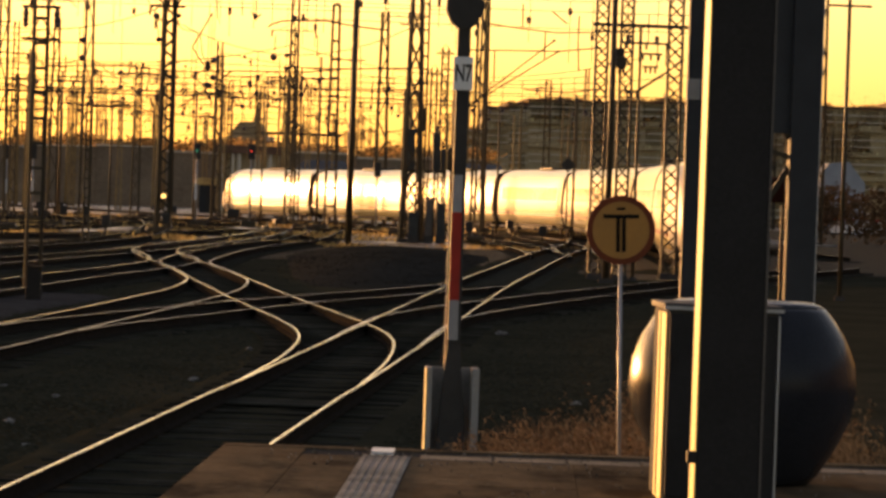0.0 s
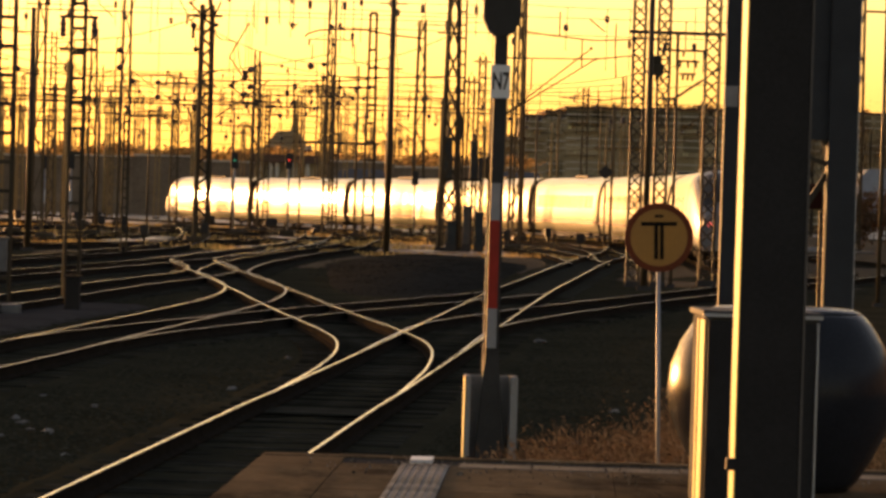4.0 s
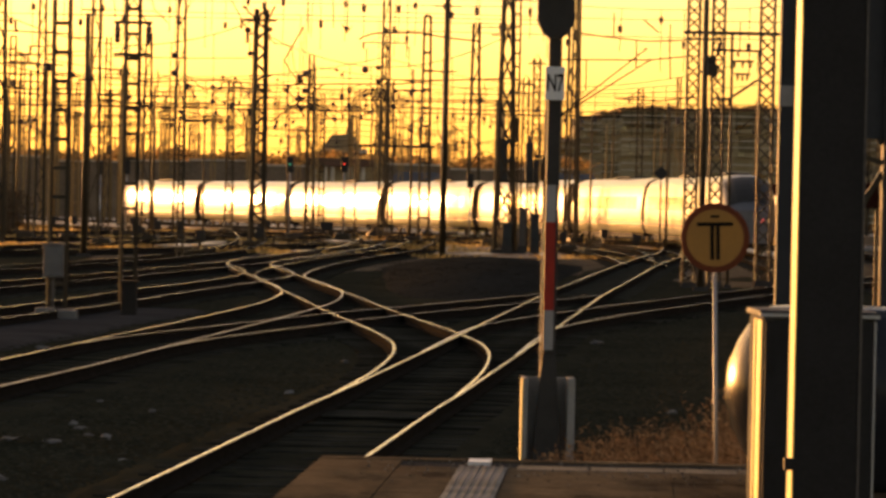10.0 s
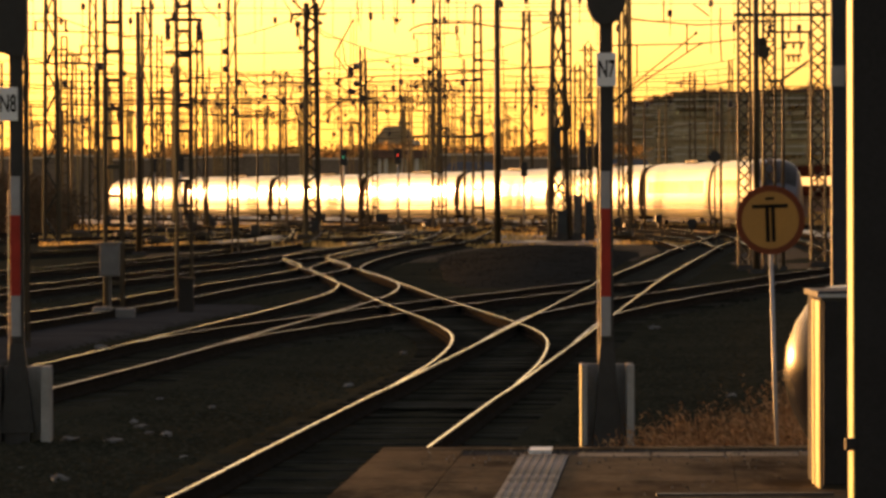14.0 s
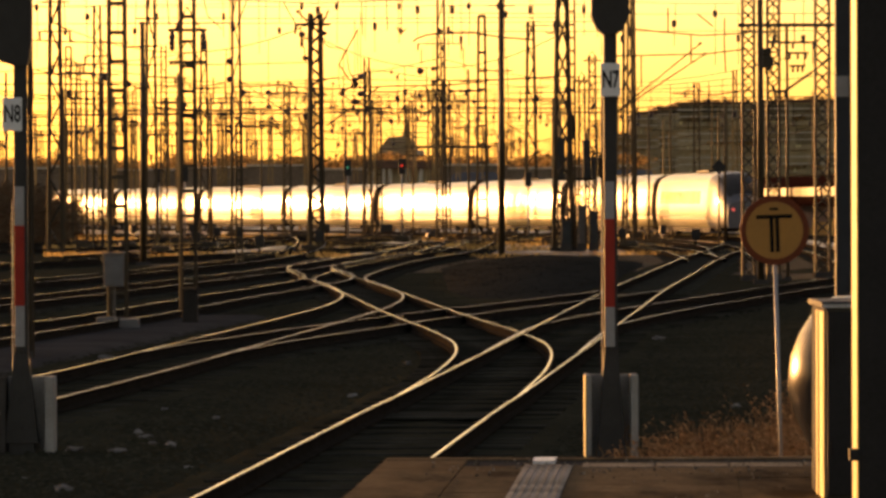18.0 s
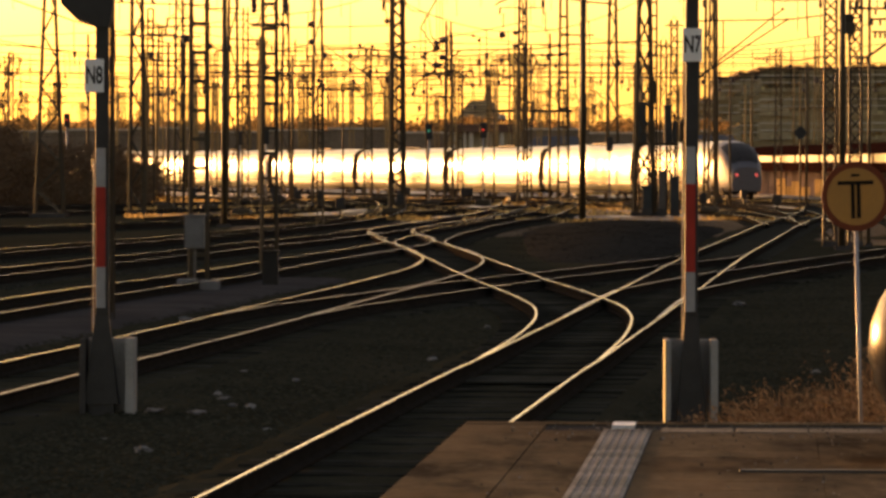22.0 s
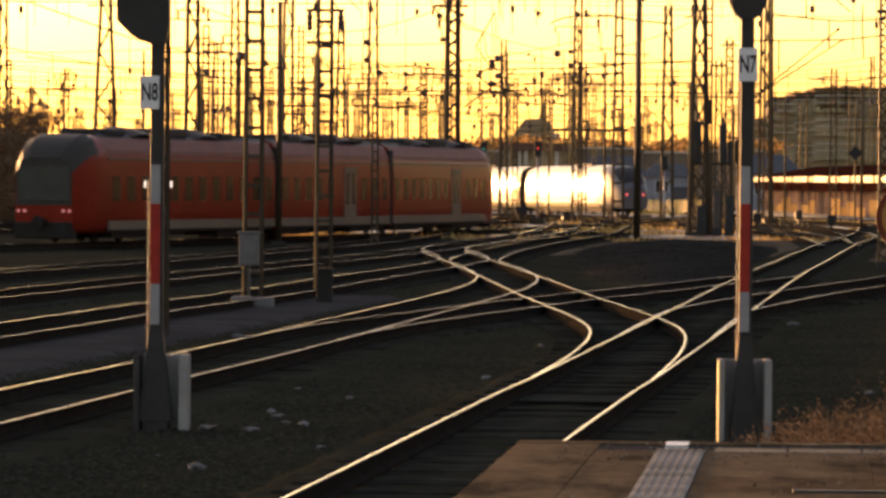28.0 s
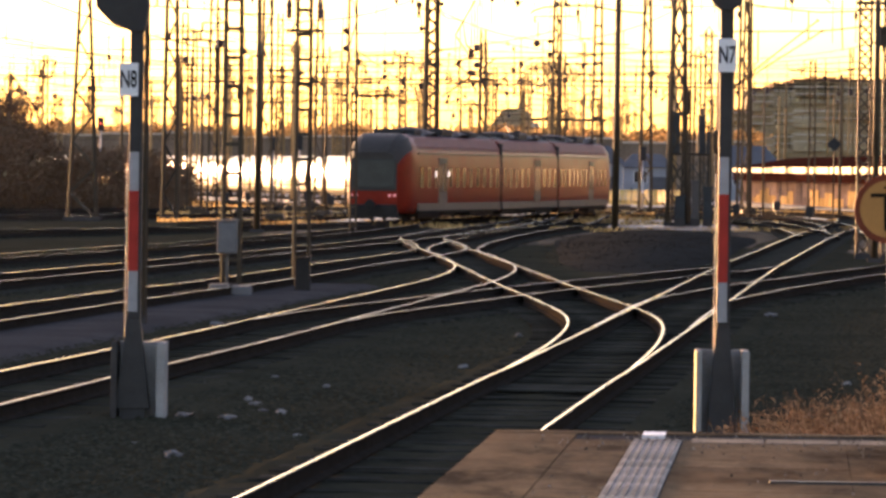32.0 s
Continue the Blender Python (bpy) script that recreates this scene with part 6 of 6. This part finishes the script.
def express_car(kind):
    """kind 0: middle car; 1: end car with its nose towards +y; -1: nose towards -y."""
    c = thing("express_train_car", "glossy white express train car with a dark window band", "train car", group="express train")
    half = 13.7
    if kind == 0:
        part("body", shell(bmesh.new(), ICE_SHAPE, -half, half), M_TRAINWHITE, c, smooth=False).data.shade_smooth()
    else:
        def nose(y):
            f = max(0.0, (y * kind - (half - 5.0)) / 5.0)
            return 1 - 0.34 * f ** 3.0, 1 - 0.52 * f ** 2.8, 0.55
        body = part("body", shell(bmesh.new(), ICE_SHAPE, -half * kind, half - 5.0 if kind == 1 else -(half - 5.0)), M_TRAINWHITE, c)
        body.data.shade_smooth()
        ns = part("nose", shell(bmesh.new(), ICE_SHAPE, (half - 5.0) * kind, half * kind, nose), M_NOSE, c)
        ns.data.shade_smooth()
        bm = bmesh.new()
        rows = []
        for f in (0.45, 0.56, 0.66, 0.75, 0.84, 0.92):
            y = (half - 5.0 + 5.0 * f) * kind
            sx, top, low = nose(y)
            rows.append([bm.verts.new((x * sx, y, low + (z - low) * top + 0.06)) for x, z in ((-1.14, 3.45), (-0.7, 3.72), (-0.25, 3.8), (0.25, 3.8), (0.7, 3.72), (1.14, 3.45))])
        for p, q in zip(rows, rows[1:]):
            for i in range(5):
                bm.faces.new((p[i], p[i + 1], q[i + 1], q[i]))
        part("windscreen", bm, M_BLACK, ns, "dark sloping windscreen")
        for x in (-0.75, 0.75):
            part("tail_lamp", lathe([(0.1, 0), (0.09, 0.06)], 12), M_TAIL, ns, "lit red tail lamp").matrix_basis = pose(x * 0.85, (half + 0.01) * kind, 1.6, -90 * kind)
        part("red_stripe", boxes((-1.494, -half + 0.5, 1.02, -1.462, half - 5.2, 1.2), (1.462, -half + 0.5, 1.02, 1.494, half - 5.2, 1.2)), M_TRAINRED, c, "thin red stripe").matrix_basis = pose(0, 0, 0, 0, 0, 0 if kind == 1 else 180)
    if kind == 0:
        for sx in (-1, 1):
            part("red_stripe", boxes((sx * 1.478 - 0.014, -half + 0.1, 1.02, sx * 1.478 + 0.014, half - 0.1, 1.2)), M_TRAINRED, c, "thin red stripe")
    lo, hi = (-half + 2.2, half - 2.2) if kind == 0 else ((-half + 2.2, half - 7.5) if kind == 1 else (-half + 7.5, half - 2.2))
    n = int((hi - lo) / 1.9)
    for sx in (-1, 1):
        for k in range(n):
            y = lo + (k + 0.5) * (hi - lo) / n
            bm = bmesh.new()
            w = 0.84
            vs = [bm.verts.new((sx * x, y + q, z)) for q, x, z in ((-w, 1.474, 1.95), (w, 1.474, 1.95), (w, 1.418, 2.68), (-w, 1.418, 2.68))]
            ws = [bm.verts.new((v.co.x + sx * 0.006, v.co.y, v.co.z)) for v in vs]
            for i in range(4):
                bm.faces.new((vs[i], vs[(i + 1) % 4], ws[(i + 1) % 4], ws[i]))
            bm.faces.new(ws)
            part("window_pane", bm, M_GLASS, c)
    part("underframe", boxes((-1.28, -half + 4.6, 0.3, 1.28, half - 4.6, 0.56)), M_UNDER, c)
    if kind != 1:
        part("gangway", boxes((-0.95, half - 0.02, 0.7, 0.95, half + 1.05, 3.3), bevel=0.05), M_UNDER, c, "dark rubber gangway")
    for end in ((-1, 1) if kind == 0 else (-kind,)):
        ring = [(x * 1.006, z * 1.003) for x, z in ICE_SHAPE]
        part("end_ring", shell(bmesh.new(), ring, end * (half - 0.45), end * (half + 0.02)), M_UNDER, c, "dark rubber ring at the car end")
    for y in (-half + 3.4, half - 3.4):
        bogie(c, y)
    part("roof_unit", boxes((-0.6, -3.5, 3.78, 0.6, 1.5, 3.92), bevel=0.05), M_ROOF, c)
    return c


CAR_SHAPE = [(-1.28, 0.35), (-1.40, 0.6), (-1.46, 1.1), (-1.46, 2.2), (-1.43, 2.9), (-1.36, 3.35), (-1.16, 3.72), (-0.8, 3.9), (0.8, 3.9), (1.16, 3.72),
             (1.36, 3.35), (1.43, 2.9), (1.46, 2.2), (1.46, 1.1), (1.40, 0.6), (1.28, 0.35)]


def railcar_car(kind, length):
    """kind 0: middle; 1: cab towards +y; -1: cab towards -y."""
    c = thing("regional_train_car", "red regional railcar section with grey roof edge and skirt", "train car", group="regional train")
    h = length / 2
    cab = 2.6
    lo, hi = (-h, h) if kind == 0 else ((-h, h - cab) if kind == 1 else (-h + cab, h))
    part("body", shell(bmesh.new(), CAR_SHAPE, lo, hi), M_TRAINRED, c).data.shade_smooth()
    for sx in (-1, 1):
        bm = bmesh.new()
        ring = [[bm.verts.new((sx * (x + 0.012), y, z + 0.006)) for x, z in ((1.385, 3.2), (1.36, 3.35), (1.26, 3.53), (1.16, 3.72), (1.0, 3.8))] for y in (lo + 0.02, hi - 0.02)]
        for k in range(4):
            bm.faces.new((ring[0][k], ring[1][k], ring[1][k + 1], ring[0][k + 1]))
        part("roof_edge", bm, M_TRAINROOF, c, "pale roof edge")
        part("side_stripe", boxes((sx * 1.443 - 0.03, lo + 0.03, 3.0, sx * 1.443 + 0.012, hi - 0.03, 3.06)), M_TRAINGREY, c, "thin light grey stripe")
        part("skirt", boxes((sx * 1.455 - 0.05, lo + 0.05, 0.46, sx * 1.455 + 0.02, hi - 0.05, 0.79)), M_TRAINGREY, c, "light grey skirt band")
    bm = bmesh.new()
    arc = [(sx * x, z) for sx, row in ((-1, ((1.02, 3.81), (0.92, 3.865), (0.81, 3.925))), (1, ((0.81, 3.925), (0.92, 3.865), (1.02, 3.81)))) for x, z in row]
    a, b = [[bm.verts.new((x, y, z + 0.012)) for x, z in arc] for y in (lo + 0.02, hi - 0.02)]
    for k in range(5):
        bm.faces.new((a[k], a[k + 1], b[k + 1], b[k]))
    part("roof_panel", bm, M_ROOF, c, "dark roof panel")
    part("underframe", boxes((-1.44, lo + 0.3, 0.36, 1.44, hi - 0.3, 0.56)), M_UNDER, c)
    for y0, y1, z0 in ((0.04, 0.3, 0.15), (0.32, 0.46, 0.22), (0.66, 0.95, 0.16)):
        part("equipment_case", boxes((-1.3, lo + (hi - lo) * y0, z0, 1.3, lo + (hi - lo) * y1, 0.4), bevel=0.02), M_UNDER, c)
    doors = (-h * 0.25,) if kind == -1 else (h * 0.15,) if kind == 1 else (2.0,)
    n = int((hi - lo) / 1.5)
    for sx in (-1, 1):
        for y in doors:
            d = part("door", boxes((sx * 1.462 - 0.02, y - 0.9, 0.78, sx * 1.462 + 0.012, y + 0.9, 2.85), bevel=0.006), M_TRAINGREY, c, "pale double door")
            for q in (-0.43, 0.43):
                part("door_pane", boxes((sx * 1.476 - 0.01, y + q - 0.24, 1.3, sx * 1.476 + 0.004, y + q + 0.2, 2.6)), M_CARGLASS, d)
        for k in range(n):
            y = lo + (k + 0.5) * (hi - lo) / n
            if any(abs(y - d) < 1.25 for d in doors):
                continue
            part("window_pane", boxes((sx * 1.455 - 0.02, y - 0.4, 1.5, sx * 1.455 + 0.012, y + 0.4, 2.42)), M_CARGLASS, c)
    if kind == -1:
        for sx in (-1, 1):
            for y in (doors[0] - 1.5, doors[0] + 1.2):
                part("cabin_lamp", boxes((sx * 1.47 - 0.004, y - 0.09, 2.0, sx * 1.47 + 0.004, y + 0.09, 2.24)), M_CABINLAMP, c, "lit lamp seen in a window")
    for y0, w, z in ((-h * 0.55, 1.6, 4.15), (h * 0.05, 2.4, 4.22), (h * 0.6, 1.3, 4.12)):
        part("roof_unit", boxes((-0.95, y0 - w / 2, 3.86, 0.95, y0 + w / 2, z), bevel=0.08), M_ROOF, c)
    for y0 in (-h * 0.3, h * 0.35):
        fair = bmesh.new()
        rings = [[fair.verts.new((x, y0 + dy, 3.88 + up * (1 - (x / 1.25) ** 2))) for x in (-1.1, -0.8, -0.4, 0.0, 0.4, 0.8, 1.1)] for dy, up in ((-1.1, 0.0), (-0.8, 0.26), (-0.2, 0.38), (0.5, 0.34), (1.1, 0.18), (1.5, 0.0))]
        for a, b in zip(rings, rings[1:]):
            for k in range(6):
                fair.faces.new((a[k], a[k + 1], b[k + 1], b[k]))
        part("roof_fairing", fair, M_FAIRING, c, "dark roof fairing", True)
    part("roof_pipe", bars(((-0.6, lo + 0.5, 4.0), (-0.6, hi - 0.5, 4.0), 0.08), ((0.6, lo + 0.5, 4.0), (0.6, hi - 0.5, 4.0), 0.08)), M_ROOF, c)
    if kind == 0:
        part("pantograph", bars(((-0.7, -1, 4.0), (0, 0.6, 4.6), 0.05), ((0.7, -1, 4.0), (0, 0.6, 4.6), 0.05), ((0, 0.6, 4.6), (0, -0.9, 5.3), 0.05), ((-0.85, -0.9, 5.35), (0.85, -0.9, 5.35), 0.06)), M_STEEL, c)
    for y in ((-h, h) if kind == 0 else ((-h, h - 4.2) if kind == 1 else (-h + 4.2, h))):
        if (kind == 0) or abs(y) < h:
            bogie(c, y * (0.999 if abs(y) == h else 1))
    if kind:
        def nose(y):
            f = max(0.0, (y * kind - (h - cab)) / cab)
            return 1 - 0.24 * f ** 3.0, 1 - 0.25 * f ** 3.0, 0.35
        cb = part("cab", shell(bmesh.new(), CAR_SHAPE, (h - cab) * kind, h * kind, nose), M_TRAINRED, c)
        cb.data.shade_smooth()
        bm = bmesh.new()
        rows = []
        for f in [k / 12 for k in range(4, 13)]:
            y = (h - cab + cab * f) * kind
            sx, top, low = nose(y)
            rows.append([bm.verts.new((x * sx * 1.012, y, low + (z - low) * top + 0.03)) for x, z in ((-1.40, 3.2), (-1.17, 3.74), (-0.8, 3.93), (0.8, 3.93), (1.17, 3.74), (1.40, 3.2))])
        sx, top, low = nose(h * kind)
        rows.append([bm.verts.new((x * sx, (h + 0.015) * kind, 1.35)) for x in (-1.40, -1.17, -0.8, 0.8, 1.17, 1.40)])
        for a, b in zip(rows, rows[1:]):
            for i in range(5):
                bm.faces.new((a[i], a[i + 1], b[i + 1], b[i]))
        part("cab_hood", bm, M_HOOD, cb, "black glazed cab front")
        part("windscreen", boxes((-0.98, h - 0.03, 1.5, 0.98, h + 0.03, 2.75), bevel=0.02), M_SCREEN, cb, "grey-green windscreen").matrix_basis = pose(0, 0, 0, 0, 0, 0 if kind == 1 else 180)
        part("front_skirt", boxes((-1.1, h - 0.5, 0.15, 1.1, h + 0.12, 0.75), bevel=0.06), M_UNDER, cb).matrix_basis = pose(0, 0, 0, 0, 0, 0 if kind == 1 else 180)
        part("coupler", lathe([(0.14, 0.0), (0.14, 0.45), (0.22, 0.5), (0.22, 0.6)], 12), M_UNDER, cb).matrix_basis = pose(0, (h + 0.05) * kind, 0.75, -90 * kind)
        for x in (-0.98, -0.75, 0.75, 0.98):
            part("lamp", lathe([(0.06, 0), (0.05, 0.05)], 12), M_DIMTAIL, cb, "dim red tail lamp").matrix_basis = pose(x, (h + 0.0) * kind, 1.15, -90 * kind)
    if kind != 1:
        part("gangway", boxes((-1.43, h - 0.02, 0.45, 1.43, h + 0.5, 3.6)), M_UNDER, c, "dark rubber gangway")
    return c


def along(pts, zero):
    """Function from the way along a track, from the point nearest to zero (x, y), to a pose on the rails."""
    s, x, y, dx, dy = spline(pts, 0.5)
    k = int(np.argmin((x - zero[0]) ** 2 + (y - zero[1]) ** 2))
    s = s - s[k]

    def place(q, span):
        """Pose of a car whose pivots lie span apart about q."""
        ends = []
        for w in (q - span / 2, q + span / 2):
            if w < s[0]:
                ends.append(Vector((x[0] + dx[0] * (w - s[0]), y[0] + dy[0] * (w - s[0]), 0)))
            elif w > s[-1]:
                ends.append(Vector((x[-1] + dx[-1] * (w - s[-1]), y[-1] + dy[-1] * (w - s[-1]), 0)))
            else:
                ends.append(Vector((np.interp(w, s, x), np.interp(w, s, y), 0)))
        for e in ends:
            e.z = terrain(e.y)
        mid, d = (ends[0] + ends[1]) / 2, (ends[1] - ends[0]).normalized()
        return Matrix.Translation(mid) @ d.to_track_quat("Y", "Z").to_matrix().to_4x4()
    return place


EXPRESS_PITCH, EXPRESS_CARS = 28.5, 8
RAILCAR_PARTS = ((1, 20.6), (0, 16.0), (-1, 20.6))
express = [express_car(1 if k == 0 else (-1 if k == EXPRESS_CARS - 1 else 0)) for k in range(EXPRESS_CARS)]
railcar = [railcar_car(k, l) for k, l in RAILCAR_PARTS]
# way of the leading nose along the track (seconds, metres)
EXPRESS_RUN = [(0, 1.2), (1, 9.2), (2, 16.8), (4, 30.5), (8, 54.0), (13, 80.9), (19, 119.1), (23, 153.0), (28, 194.9), (32, 228.5)]
RAILCAR_RUN = [(0, -355), (18, -142), (23.5, -73.5), (24.5, -60.5), (25.5, -47.6), (27.5, -24.2), (28, -18.0), (29, -8.0), (30, 2.7), (31, 14.2), (32, 25.3)]


def motions():
    place = along(TRACKS["express"], (-1.5, 386.1))
    times = [k * 1.0 for k in range(33)]
    for i, car in enumerate(express):
        rows = []
        for t in times:
            nose = float(np.interp(t, *zip(*EXPRESS_RUN)))
            rows.append((t, place(nose - 13.7 - i * EXPRESS_PITCH, 19.0)))
        walk(car, rows)
    place = along(TRACKS["railcar"], (-0.35, 245.46))
    for i, car in enumerate(railcar):
        back = sum(l for _, l in RAILCAR_PARTS[:i]) + 0.5 * i + RAILCAR_PARTS[i][1] / 2
        rows = []
        for t in times:
            nose = float(np.interp(t, *zip(*RAILCAR_RUN)))
            rows.append((t, place(nose - back, RAILCAR_PARTS[i][1] * 0.85)))
        walk(car, rows)


motions()
